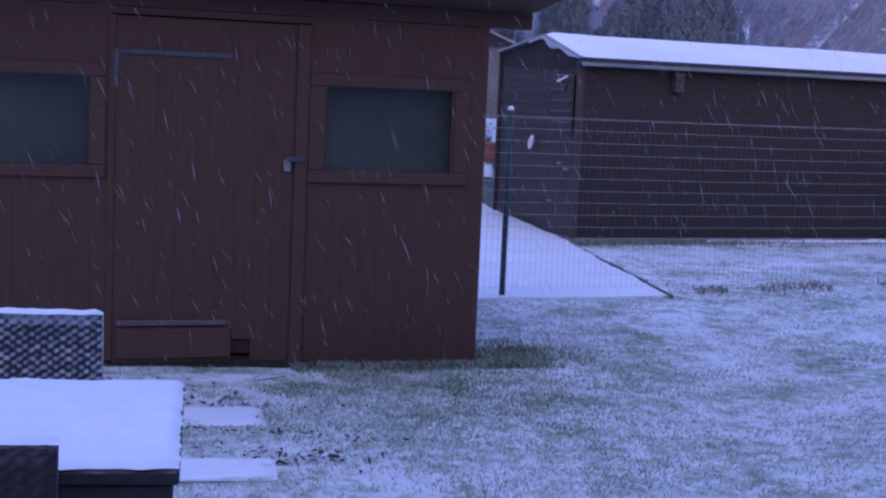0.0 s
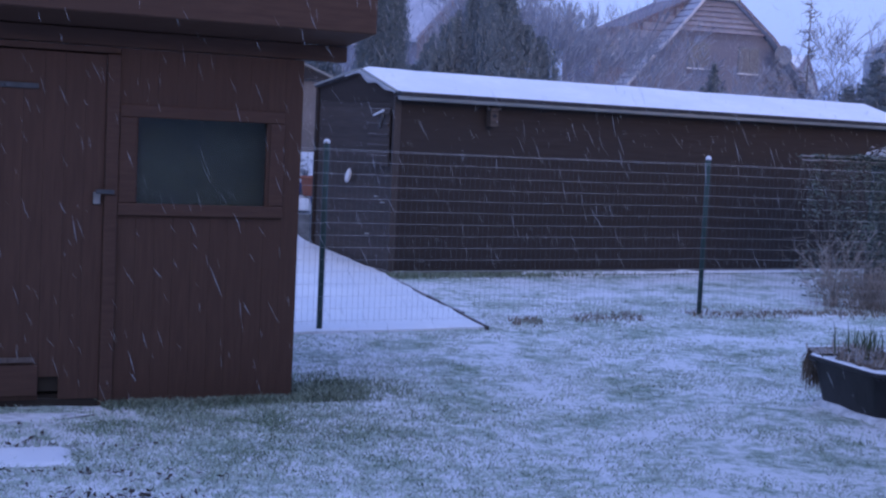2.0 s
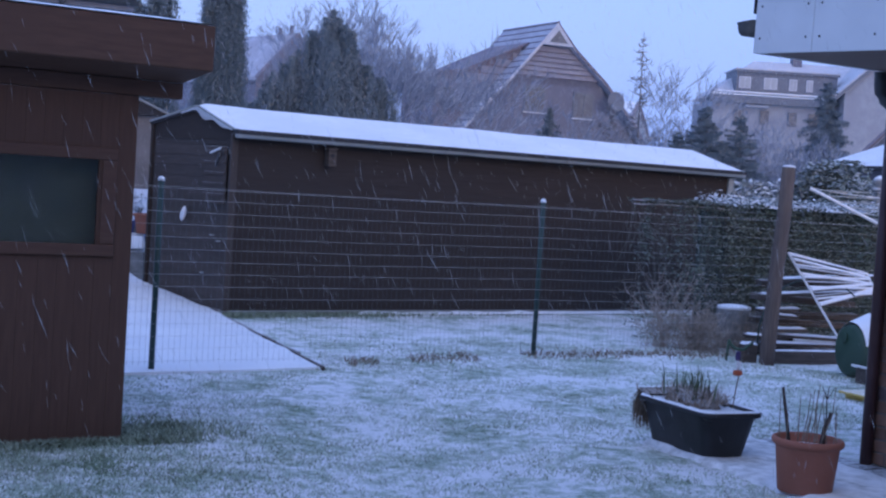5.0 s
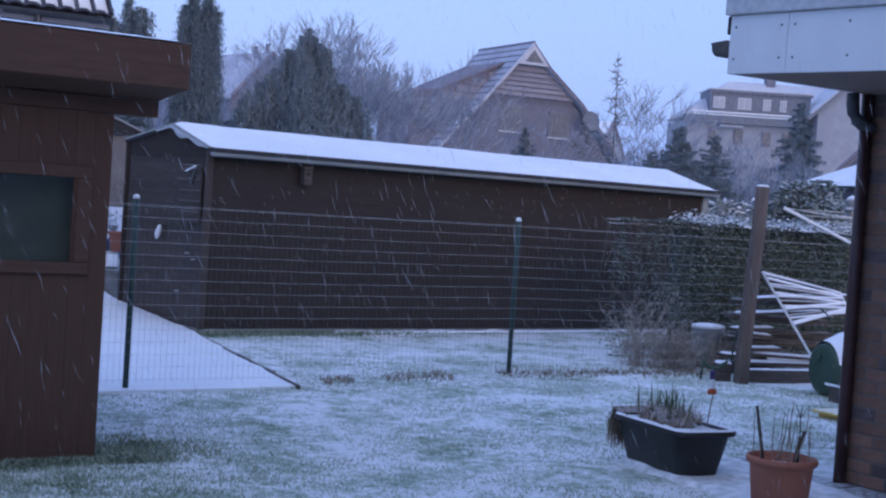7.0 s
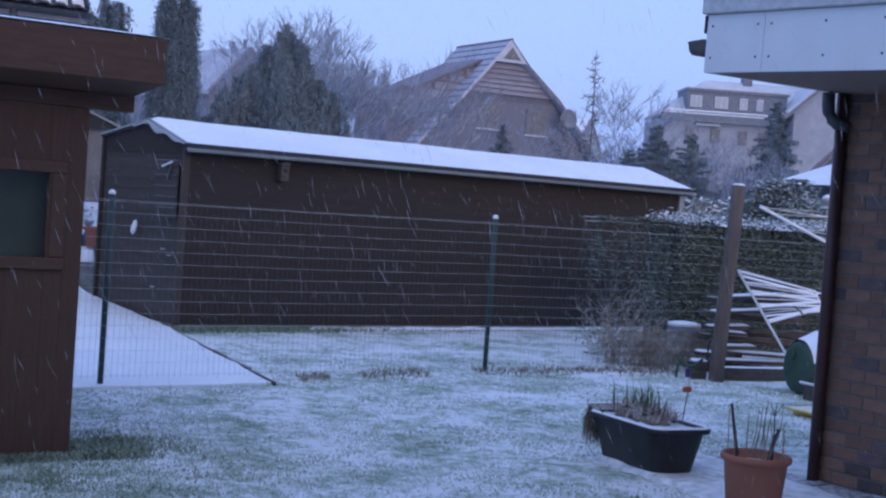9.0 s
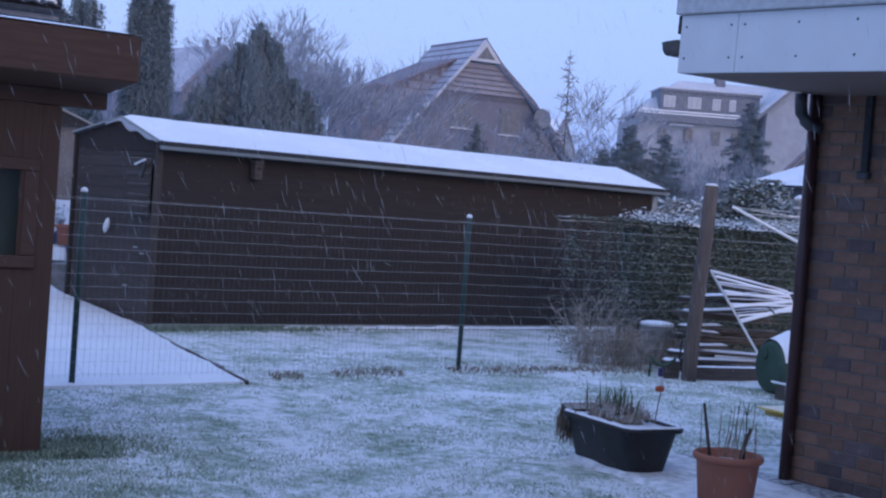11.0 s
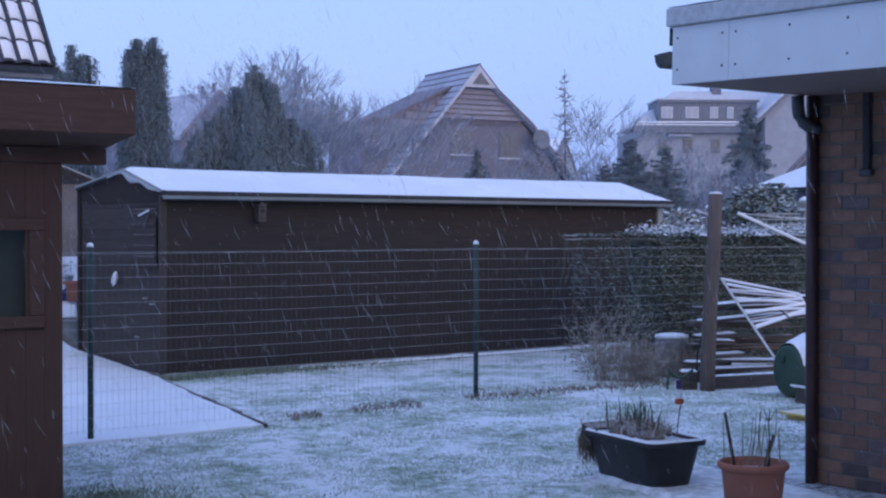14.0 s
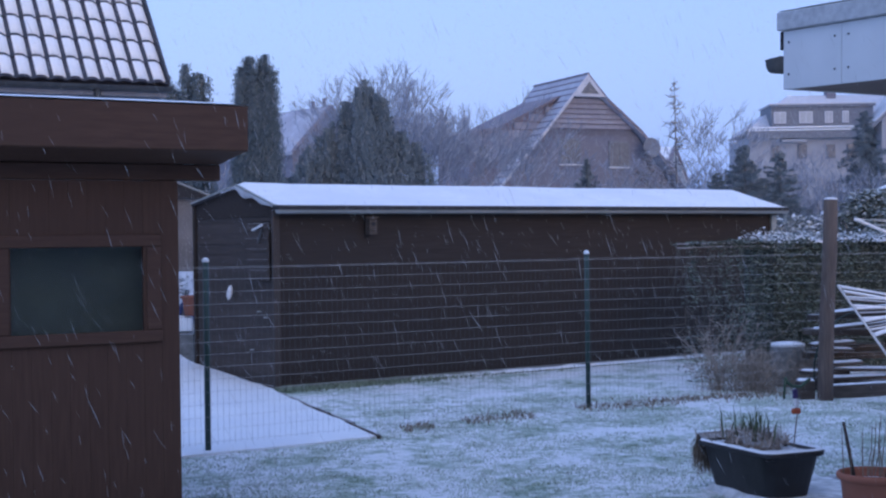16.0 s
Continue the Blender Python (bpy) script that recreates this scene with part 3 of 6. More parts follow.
        rows.append([bm.verts.new((-0.050, y, zt + 0.004)), bm.verts.new((-0.062 - 0.012 * math.sin(v * 19), y, zt - drop * 0.5)), bm.verts.new((-0.055, y, zt - max(drop, 0.02)))])
    for r, s in zip(rows, rows[1:]):
        for k in range(2):
            bm.faces.new((r[k], s[k], s[k + 1], r[k + 1]))
    bmesh.ops.solidify(bm, geom=bm.faces[:], thickness=0.006)
    part("gable_sheet", bm, SNOW, shed, "sagging snow-white sheet under the gable edge", True)
    for ya, za, yb, zb_ in ((-0.1, z0, ym, R), (D + 0.02, zb, ym, R)):
        part("verge_strip", tube([(-0.05, ya, za + 0.004), (-0.05, yb, zb_ + 0.004)], [0.012, 0.012], 6), GUTTER, shed)
    # shutters and small fittings of the gable side
    sh = part("wall_panel", box(-0.032, -0.012, 0.10, 0.62, 1.22, 1.86, 0.005), SHED_SIDE, shed, "small grey slatted wall panel")
    for z in (1.30, 1.42, 1.54, 1.66, 1.78):
        part("slat", box(-0.048, -0.030, 0.11, 0.61, z, z + 0.035, 0.003), SHED_SIDE, sh)
    part("bracket", box(-0.012, 0.012, -0.02, 0.22, -0.009, 0.009, 0.003), WHITE, shed, "white slanting bracket", m=pose(-0.09, 0.16, 1.835, -14))
    part("bracket_arm", box(-0.010, 0.010, -0.015, 0.16, -0.014, 0.014, 0.003), STEEL, shed, m=pose(-0.06, 0.22, 1.78, -62))
    bm = lathe([(0.005, -0.10), (0.045, -0.06), (0.055, 0.0), (0.04, 0.06), (0.01, 0.09)], 12)
    bmesh.ops.scale(bm, vec=(0.6, 0.8, 1), verts=bm.verts[:])
    part("hanging_bag", bm, WHITE, shed, "small white hanging bag", True, pose(-0.06, 1.04, 1.07, 25))
    for y, z in ((0.32, 0.86), (0.16, 0.80), (0.52, 0.42)):
        part("hook", box(-0.05, -0.012, y, y + 0.05, z, z + 0.014, 0.003), GUTTER, shed)
    return shed


build_shed()


def build_nest_box():
    t = thing("nest_box", SHED @ pose(1.21, -0.01, 1.74), "small weathered wooden nest box on the shed wall", "nest box")
    part("body", box(-0.052, 0.052, -0.10, 0.0, -0.02, 0.17, 0.004), PLANK, t)
    part("lid", box(-0.06, 0.06, -0.125, 0.0, 0.172, 0.188, 0.003), OLD_WOOD, t, "overhanging lid", m=pose(0, 0, 0, 0))
    part("hole", lathe([(0.024, 0), (0.024, 0.004), (0.018, 0.005)], 14), FELT, t, m=pose(0, -0.100, 0.10, 90))
    part("perch", tube([(0, -0.10, 0.07), (0, -0.14, 0.07)], [0.005, 0.005], 6), OLD_WOOD, t)


build_nest_box()

# ---- snowy path and strips beside the shed ----
def build_path():
    bm = bmesh.new()
    edges = [((-2.2, 10.55), (1.40, 11.86)), ((-2.6, 15.0), (0.70, 15.62)), ((-3.0, 17.6), (-0.22, 17.75)), ((-3.6, 22.0), (-1.2, 22.5))]
    rows = []
    for (a0, a1), (b0, b1) in zip(edges, edges[1:]):
        for j in range(14):
            p, q = Vector(a0).lerp(Vector(b0), j / 14), Vector(a1).lerp(Vector(b1), j / 14)
            rows.append([p.lerp(q, i / 14) for i in range(15)])
    grid = []
    for j, row in enumerate(rows):
        grid.append([])
        for i, p in enumerate(row):
            edge = 0.03 * noise.noise((p.x * 4, p.y * 4, 31)) if i == 14 or j == 0 else 0.0
            z = 0.030 + ground_height(p.x, p.y) * 0.8 + 0.070 * max(0.0, p.y - 15.3) + 0.006 * noise.noise((p.x * 2, p.y * 2, 30))
            grid[-1].append(bm.verts.new((p.x + edge, p.y + edge, z - 0.02 * (i == 14 or j == 0))))
    for a, b in zip(grid, grid[1:]):
        for i in range(14):
            bm.faces.new((a[i], a[i + 1], b[i + 1], b[i]))
    rim = [r[0] for r in grid[::-1]] + grid[0][1:] + [r[-1] for r in grid[1:]]
    low = [bm.verts.new(v.co - Vector((0, 0, 0.10))) for v in rim]
    for k in range(len(rim) - 1):
        bm.faces.new((rim[k], low[k], low[k + 1], rim[k + 1]))
    tagged(new("path", mesh_of(bm, SNOW)), "paved path under smooth untouched snow", "path", kind="structure")
    k = thing("kerb", pose(0, 0, 0), "dark weathered edging board along the path", "kerb")
    pts = [(1.43, 11.80), (1.28, 12.6), (0.76, 15.50)]
    for (ax, ay), (bx, by), h, stuff in zip(pts, pts[1:], (0.040, 0.030), (PLANK, PLANK)):
        d = math.hypot(bx - ax, by - ay)
        x = 0.0
        while x < d - 0.05:
            l = min(d - 0.01 - x, rng.uniform(0.25, 0.6))
            part("board", box(x, x + l - 0.008, -0.015 + rng.uniform(-0.012, 0.012), 0.015, -0.05, h + rng.uniform(-0.012, 0.004), 0.004, m=axes_at(ax, ay, bx - ax, by - ay, ground_height(ax, ay) * 0.8)), stuff, k)
            x += l + (rng.uniform(0.0, 0.12) if ay > 12 else 0.0)


build_path()
spots = []
for k in range(1500):
    s = rng.uniform(1.4, 6.6)
    x = s
    y = 11.465 + 0.4627 * min(s, 3.607) + 0.30 * max(0, s - 3.607) + rng.gauss(0, 0.14)
    if noise.noise((s * 1.7, 0, 5)) > -0.1:
        spots.append((x, y, ground_height(x, y), rng.uniform(0.02, 0.06)))
blades("dry_grass_strip", spots, STRAW, None, "brown dry grass tufts along the fence foot", 0.006, 1.6, "grass")
spots = []
for k in range(2600):
    a, b = abs(rng.gauss(0, 1.3)) - 0.05, -0.02 - abs(rng.gauss(0, 0.16))
    if noise.noise((a * 2.4, b * 4, 15)) > -0.3:
        p = SHED @ Vector((a, b, 0))
        spots.append((p.x, p.y, -0.005, rng.uniform(0.02, 0.085)))
blades("grass_fringe", spots, TUFT_GREEN, None, "longer frosted grass growing along the shed foot", 0.005, 1.8, "grass")


# ---- wire mesh fence ----
def build_fence():
    fence = thing("wire_fence", pose(0, 11.465, 0), "green welded wire mesh garden fence dusted with snow", "fence")
    nodes = [(-2.9, -1.342), (0, 0), (3.607, 1.669), (6.10, 2.44), (8.3, 3.10)]
    for x, y in nodes[:3] + nodes[4:]:
        p = part("post", tube([(x, y, -0.1), (x, y, 1.49)], [0.024, 0.024], 12), GREEN_POST, fence, "", True)
        part("post_cap", lathe([(0.027, 1.485), (0.028, 1.50), (0.020, 1.515), (0.006, 1.522)], 12), SNOW, p, "snow-topped cap", True, pose(x, y, 0))
    for k, ((ax, ay), (bx, by)) in enumerate(zip(nodes, nodes[1:])):
        d = math.hypot(bx - ax, by - ay)
        m = axes_at(ax, ay, bx - ax, by - ay)
        panel = part("mesh_panel", tube([(0.0, -0.03, 1.432), (d, -0.03, 1.432)], [0.0009, 0.0009], 4), WIRE_SNOW, fence, m=m)
        for i in range(15):
            z = 0.045 + 0.1 * i
            pts, seg = [], 12
            for j in range(seg + 1):
                pts.append((d * j / seg, -0.03, z + 0.004 * noise.noise((j * 0.9, i * 1.7, k)) - 0.006 * math.sin(math.pi * j / seg)))
            part("long_wire", tube(pts, [0.0011] * (seg + 1), 5), WIRE_SNOW, panel)
        rod = mesh_of(tube([(0, -0.027, 0.02), (0, -0.027, 1.45)], [0.0009, 0.0009], 4), WIRE)
        for j in range(int(d / 0.0508)):
            part("upright_wire", rod, None, panel, m=pose(0.025 + 0.0508 * j, 0, 0))


build_fence()


# ---- leaning post, wood and clutter beyond the lawn ----
def build_stake():
    t = thing("wooden_post", pose(6.02, 13.12, 0), "tall leaning weathered grey wooden post", "post")
    pts = [(0.0, 0, -0.1), (0.01, 0, 0.3), (0.035, 0, 0.9), (0.07, 0, 1.5), (0.085, 0.0, 1.985)]
    bm = tube(pts, [0.078, 0.076, 0.074, 0.071, 0.068], 14)
    for v in bm.verts:
        a = math.atan2(v.co.y, v.co.x)
        v.co += Vector((math.cos(a), math.sin(a), 0)) * 0.006 * noise.noise((v.co.z * 2, a * 2, 0))
    part("trunk", bm, OLD_WOOD, t, "", True)
    part("snow_cap", lathe([(0.066, 1.984), (0.06, 2.0), (0.03, 2.008)], 14), SNOW, t, "", True, pose(0.085, 0, 0))


build_stake()


def build_plank(x, y, z, length, turn, tilt, w=0.14, h=0.03):
    t = thing("plank", pose(x, y, z, 0, tilt, turn), "old dark board lying in a pile under snow", "plank", "boards in the pile")
    part("board", box(-length / 2, length / 2, -w / 2, w / 2, 0, h, 0.004), PLANK, t)
    part("snow_strip", snow_cover(-length / 2, length / 2, -w / 2, w / 2, h + 0.001, 0.022, 0.035, rag=0.012, seed=x * 9 + z), SNOW, t, "", True)


for row in ((6.85, 14.00, 0.13, 1.2, 6, 0), (6.95, 14.1, 0.20, 1.3, -3, 1.5), (6.55, 13.95, 0.27, 0.5, 10, -1),
            (6.50, 13.9, 0.41, 0.42, -6, 2), (6.52, 14.1, 0.47, 0.5, 8, -2), (6.9, 14.0, 0.65, 1.2, 12, -3),
            (7.15, 14.1, 0.82, 1.2, 6, -4), (6.35, 13.9, 0.19, 0.6, 20, 3)):
    build_plank(row[0], 13.72 + 0.62 * row[2], *row[2:])
for row in ((6.95, 14.2, 0.30, 1.2, 2, 1), (7.05, 14.25, 0.38, 1.1, -4, -1), (7.0, 14.3, 0.54, 1.2, 5, 2), (7.05, 14.35, 0.72, 1.1, -3, -2)):
    t = thing("plank", pose(row[0], row[1] + 0.12, row[2], 0, row[5], row[4]), "old dark bare board in the pile", "plank", "boards in the pile")
    part("board", box(-row[3] / 2, row[3] / 2, -0.10, 0.10, 0, 0.07, 0.006), PLANK, t)
tagged(new("pallet", mesh_of(box(6.32, 7.7, 13.72, 14.4, 0.0, 0.125, 0.01), PLANK)), "dark timber base under the board pile", "timber")


def build_low_edging():
    m = axes_at(6.14, 13.25, 0.98, 0.18)
    t = thing("timber_edging", m, "low dark timber edging with a line of snow", "edging")
    part("board", box(0, 1.0, 0, 0.05, -0.02, 0.125, 0.006), PLANK, t)
    part("snow_strip", snow_cover(0, 1.0, -0.005, 0.055, 0.126, 0.022, 0.02), SNOW, t, "", True)
    t = thing("timber_block", pose(5.92, 13.30, 0), "short dark timber block topped with snow", "block")
    part("block", box(-0.10, 0.06, -0.05, 0.06, -0.02, 0.18, 0.01), PLANK, t)
    part("snow_cap", snow_cover(-0.10, 0.06, -0.05, 0.06, 0.181, 0.03, 0.02), SNOW, t, "", True)
    t = thing("hose_loop", pose(5.86, 13.20, 0.02), "dark green garden hose loop on the ground", "hose")
    pts = [(-0.22, 0, 0.21), (-0.20, 0, 0.16), (-0.14, 0, 0.12), (-0.06, 0, 0.115), (0.0, 0, 0.16), (0.04, 0, 0.19)]
    part("hose", tube(pts, [0.016] * 6, 8), GREEN_BARREL, t, "", True)
    part("hose_end", tube([(-0.22, 0, 0.21), (-0.235, 0, 0.0)], [0.012, 0.012], 8), GREEN_BARREL, t, "", True)


build_low_edging()


def build_slat_panel():
    """A snowy slatted lounger frame leaning on the board pile."""
    t = thing("slatted_frame", pose(0, 0, 0), "snow-covered slatted frame leaning against the board pile", "slatted frame")
    a, b = Vector((6.23, 13.25, 1.13)), Vector((6.77, 13.10, 0.30))
    c, d = Vector((7.50, 14.0, 0.93)), Vector((7.70, 13.95, 0.55))
    part("side_rail", tube([a, b], [0.013, 0.013], 6), WHITE, t, "white side rail")
    part("side_rail", tube([c, d], [0.022, 0.022], 6), WHITE, t)
    part("top_rail", tube([a, c], [0.012, 0.012], 6), WHITE, t)
    for k in range(12):
        s = 0.03 + 0.052 * k + 0.014 * math.sin(k * 3.7)
        p, q = a.lerp(b, s), c.lerp(d, s * 0.9 + 0.09 * math.sin(k * 2.1))
        w = (b - a).normalized() * (0.013 + 0.008 * (k % 3))
        nrm = (q - p).cross(w).normalized() * 0.008
        if nrm.z < 0:
            nrm = -nrm
        sl = part("slat", solid([p - w - nrm, p + w - nrm, p + w + nrm, p - w + nrm], [q - w - nrm, q + w - nrm, q + w + nrm, q - w + nrm]), PLANK, t)
        w *= 0.52 + 0.3 * math.sin(k * 1.9)
        off = nrm * 1.2
        part("snow_strip", solid([p - w + off, p + w + off, p + w * 0.6 + off + nrm * 2, p - w * 0.6 + off + nrm * 2],
                                 [q - w + off, q + w + off, q + w * 0.6 + off + nrm * 2, q - w * 0.6 + off + nrm * 2]), SNOW, sl)
    t = thing("wire_hoop", pose(6.12, 13.6, 0), "thin grey bent wire hoop among the boards", "hoop")
    part("hoop", tube([(0.62 - 0.62 * math.cos(k * math.pi / 16), 0, 0.86 * math.sin(k * math.pi / 16) ** 0.6) for k in range(13)], [0.008] * 13, 6), GREEN_POST, t, "", True)


build_slat_panel()


def build_barrel():
    t = thing("green_barrel", pose(6.50, 12.38, 0.262, 0, 0, 6), "dark green plastic barrel lying on its side under snow", "barrel")
    bm = lathe([(0.24, 0.0), (0.285, 0.02), (0.30, 0.10), (0.295, 0.35), (0.305, 0.42), (0.295, 0.5), (0.295, 0.8), (0.25, 0.9)], 28)
    bmesh.ops.rotate(bm, matrix=Matrix.Rotation(radians(90), 3, 'Y'), verts=bm.verts[:])
    bmesh.ops.scale(bm, vec=(1, 0.86, 0.86), verts=bm.verts[:])
    part("drum", bm, GREEN_BARREL, t, "", True)
    bm = bmesh.new()
    rows = []
    for i in range(18):
        x = 0.03 + 0.85 * i / 17
        rows.append([])
        for j in range(13):
            a = radians(15 + 150 * j / 12)
            r = 0.298 + 0.115 * math.sin(math.pi * j / 12) * min(1, i * 0.22 + 0.05) + 0.006 * noise.noise((x * 9, j, 0))
            rows[-1].append(bm.verts.new((x, r * math.cos(a), r * math.sin(a))))
    for r, s in zip(rows, rows[1:]):
        for k in range(12):
            bm.faces.new((r[k], r[k + 1], s[k + 1], s[k]))
    bmesh.ops.scale(bm, vec=(1, 0.86, 0.90), verts=bm.verts[:])
    part("snow_cap", bm, SNOW, t, "thick rounded snow", True)
    part("bung", lathe([(0.05, 0), (0.05, 0.02), (0.03, 0.025)], 14), GREEN_BARREL, t, m=pose(0, 0.06, 0.12, 0, -90, 0))


build_barrel()
t = thing("white_board", pose(6.40, 11.84, 0.0, 0, 0, 12), "small white board leaning low under snow", "board")
part("board", box(0, 0.5, -0.2, 0.2, 0, 0.02, 0.003, m=pose(0, 0, 0.16, 0, 20, 0)), WHITE, t)
part("foot", box(0.02, 0.06, -0.15, 0.15, 0, 0.15, 0.003), PLANK, t)
t = thing("yellow_toy_board", pose(5.78, 10.85, 0.0, 0, 0, 15), "faded yellow plastic board lying on the lawn", "board")
part("board", box(0, 0.7, -0.2, 0.2, 0.045, 0.07, 0.008), YELLOW, t)
for x in (0.06, 0.6):
    part("runner", box(x, x + 0.05, -0.18, 0.18, 0.0, 0.047, 0.004), YELLOW, t)


# ---- foliage ----
def leaf_mesh(points, size, flat=0.35, seed=1, up=0.4):
    """Small folded leaves at points, each facing its own way."""
    r = random.Random(seed)
    verts, faces = [], []
    for x, y, z in points:
        s = size * r.uniform(0.6, 1.3)
        d = Vector((r.gauss(0, 1), r.gauss(0, 1), r.gauss(0, flat))).normalized()
        side = d.cross((r.gauss(0, 0.5), r.gauss(0, 0.5), 1)).normalized()
        nrm = d.cross(side)
        o, i = Vector((x, y, z)), len(verts)
        verts += [o - d * s, o + side * s * 0.5 + nrm * s * 0.12, o + d * s, o - side * s * 0.5 + nrm * s * 0.12]
        faces += [(i, i + 1, i + 2), (i, i + 2, i + 3)]
    me = bpy.data.meshes.new("mesh")
    me.from_pydata([tuple(v) for v in verts], [], faces)
    return me


def build_hedge():
    t = thing("hedge", axes_at(5.20, 15.05, 0.95, 0.30), "dark green hedge, thin at its end, with frosted top", "hedge")
    pts, r = [], random.Random(3)
    L, D, H, thin = 6.5, 0.7, 1.58, 1.30
    for k in range(33000):
        x, y, z = r.uniform(thin - 0.15, L), r.uniform(0, D), r.uniform(0.03, H)
        f = r.random()
        if f < 0.55:
            y = abs(r.gauss(0, 0.07))
        elif f < 0.75:
            z = H - abs(r.gauss(0, 0.05))
        b = 0.10 * noise.noise((x * 1.6, z * 1.6, 0))
        pts.append((x, y + b - 0.03, z + 0.06 * noise.noise((x * 3, y * 2, 1)) * (z > H - 0.2)))
    # the open end: a veil of creepers on a few wires, through which the shed shows
    for k in range(7500):
        x, z = r.uniform(0, thin), H * r.random() ** 0.8
        if r.random() < 0.22:
            z = H - abs(r.gauss(0, 0.03))
        if noise.noise((x * 7, z * 2.2, 11)) + 0.25 * (z > H - 0.08) + 0.45 * (x / thin - 0.5) > r.uniform(-0.35, 0.55):
            pts.append((x, abs(r.gauss(0, 0.06)), z))
    me = leaf_mesh(pts, 0.026, seed=4)
    me.materials.append(IVY)
    part("leaves", me, None, t)
    bm = bmesh.new()
    for k in range(70):
        x, z = r.uniform(0, thin + 0.2), H - abs(r.gauss(0, 0.12))
        l = r.uniform(0.2, 1.2)
        dx = r.gauss(0, 0.16)
        tube([(x, r.uniform(0, 0.08), z), (x + dx * 0.4, r.uniform(-0.04, 0.05), z - l * 0.5), (x + dx, r.uniform(-0.02, 0.06), max(0.02, z - l))], [0.003, 0.0028, 0.0018], 3, bm)
    part("dry_creeper", bm, CREEPER, t, "dry hanging creeper stalks")
    bm = bmesh.new()
    for z in (H - 0.02, H - 0.06):
        tube([(thin * k / 12, 0.02 + 0.02 * noise.noise((k, z, 0)), z + 0.02 * noise.noise((k * 0.7, z * 9, 2))) for k in range(13)], [0.008] * 13, 5, bm)
    part("top_stem", bm, BARK, t, "frosted stems along the top")
    # solid block added behind the leaves, coloured dark for the shaded depth
    part("inner_growth", box(thin + 0.15, L, 0.12, D - 0.05, 0.0, H - 0.1), mat("hedge_depth_shade", (0.040, 0.052, 0.044), (0.068, 0.083, 0.070), 6, 0.95, 0.5), t)
    pts = [(r.uniform(thin + 0.1, L), r.uniform(-0.04, D), H + abs(r.gauss(0, 0.05))) for _ in range(7000)]
    pts = [p for p in pts if noise.noise((p[0] * 3, p[1] * 4, 5)) > r.uniform(-0.6, 0.3)]
    me = leaf_mesh(pts, 0.026, seed=8, up=0.8)
    me.materials.append(FROST_LEAF)
    part("frosted_top", me, None, t, "frosted leaves along the hedge top")
    part("snow_layer", snow_cover(thin + 0.3, L, 0.10, D - 0.06, H - 0.04, 0.06, 0.05, 0.10, 0.10), SNOW, t, "patchy snow on the hedge top", True)


build_hedge()


def build_dry_shrub(x, y, w, h, n, name, label, material, seed):
    t = thing(name, pose(x, y, 0), label, "shrub")
    r = random.Random(seed)
    bm_v, faces = [], []

    def stalk(p, d, l, rad):
        q = p + d * l
        s = d.cross((r.gauss(0, 1), r.gauss(0, 1), r.gauss(0, 1))).normalized()
        u = d.cross(s)
        i = len(bm_v)
        for c, k in ((p, rad), (q, rad * 0.6)):
            for a in (0, 2.1, 4.2):
                bm_v.append(tuple(c + k * (math.cos(a) * s + math.sin(a) * u)))
        faces.extend([(i, i + 1, i + 4, i + 3), (i + 1, i + 2, i + 5, i + 4), (i + 2, i, i + 3, i + 5)])
        return q

    for k in range(n):
        a, rr = r.uniform(0, 6.283), abs(r.gauss(0, 0.4)) * w
        p = Vector((rr * math.cos(a), rr * math.sin(a) * 0.6, 0))
        d = Vector((r.gauss(0, 0.35), r.gauss(0, 0.35), 1)).normalized()
        l = h * r.uniform(0.35, 1.0) * max(0.25, 1 - 0.5 * rr / w)
        for j in range(3):
            q = stalk(p, d, l / 3, 0.0030 - 0.0006 * j)
            for b in range(2):
                e = (d + Vector((r.gauss(0, 0.7), r.gauss(0, 0.7), r.gauss(0, 0.5)))).normalized()
                stalk(q, e, l * r.uniform(0.1, 0.3), 0.0019)
            p = q
            d = (d + Vector((r.gauss(0, 0.25), r.gauss(0, 0.25), -0.08 * j))).normalized()
    me = bpy.data.meshes.new("mesh")
    me.from_pydata(bm_v, [], faces)
    me.materials.append(material)
    part("dry_growth", me, None, t, kind="stuff")
    return t


build_dry_shrub(5.38, 14.35, 0.32, 1.02, 110, "dry_shrub", "leafless tan shrub of dry stalks before the hedge", STRAW_SNOW, 11)
build_dry_shrub(5.70, 14.15, 0.56, 0.50, 420, "dry_shrub", "low tangled dry brown shrub dusted with snow", STRAW_SNOW, 12)
build_dry_shrub(6.35, 14.3, 0.4, 0.5, 200, "dry_shrub", "low tangled dry brown shrub dusted with snow", STRAW_SNOW, 13)


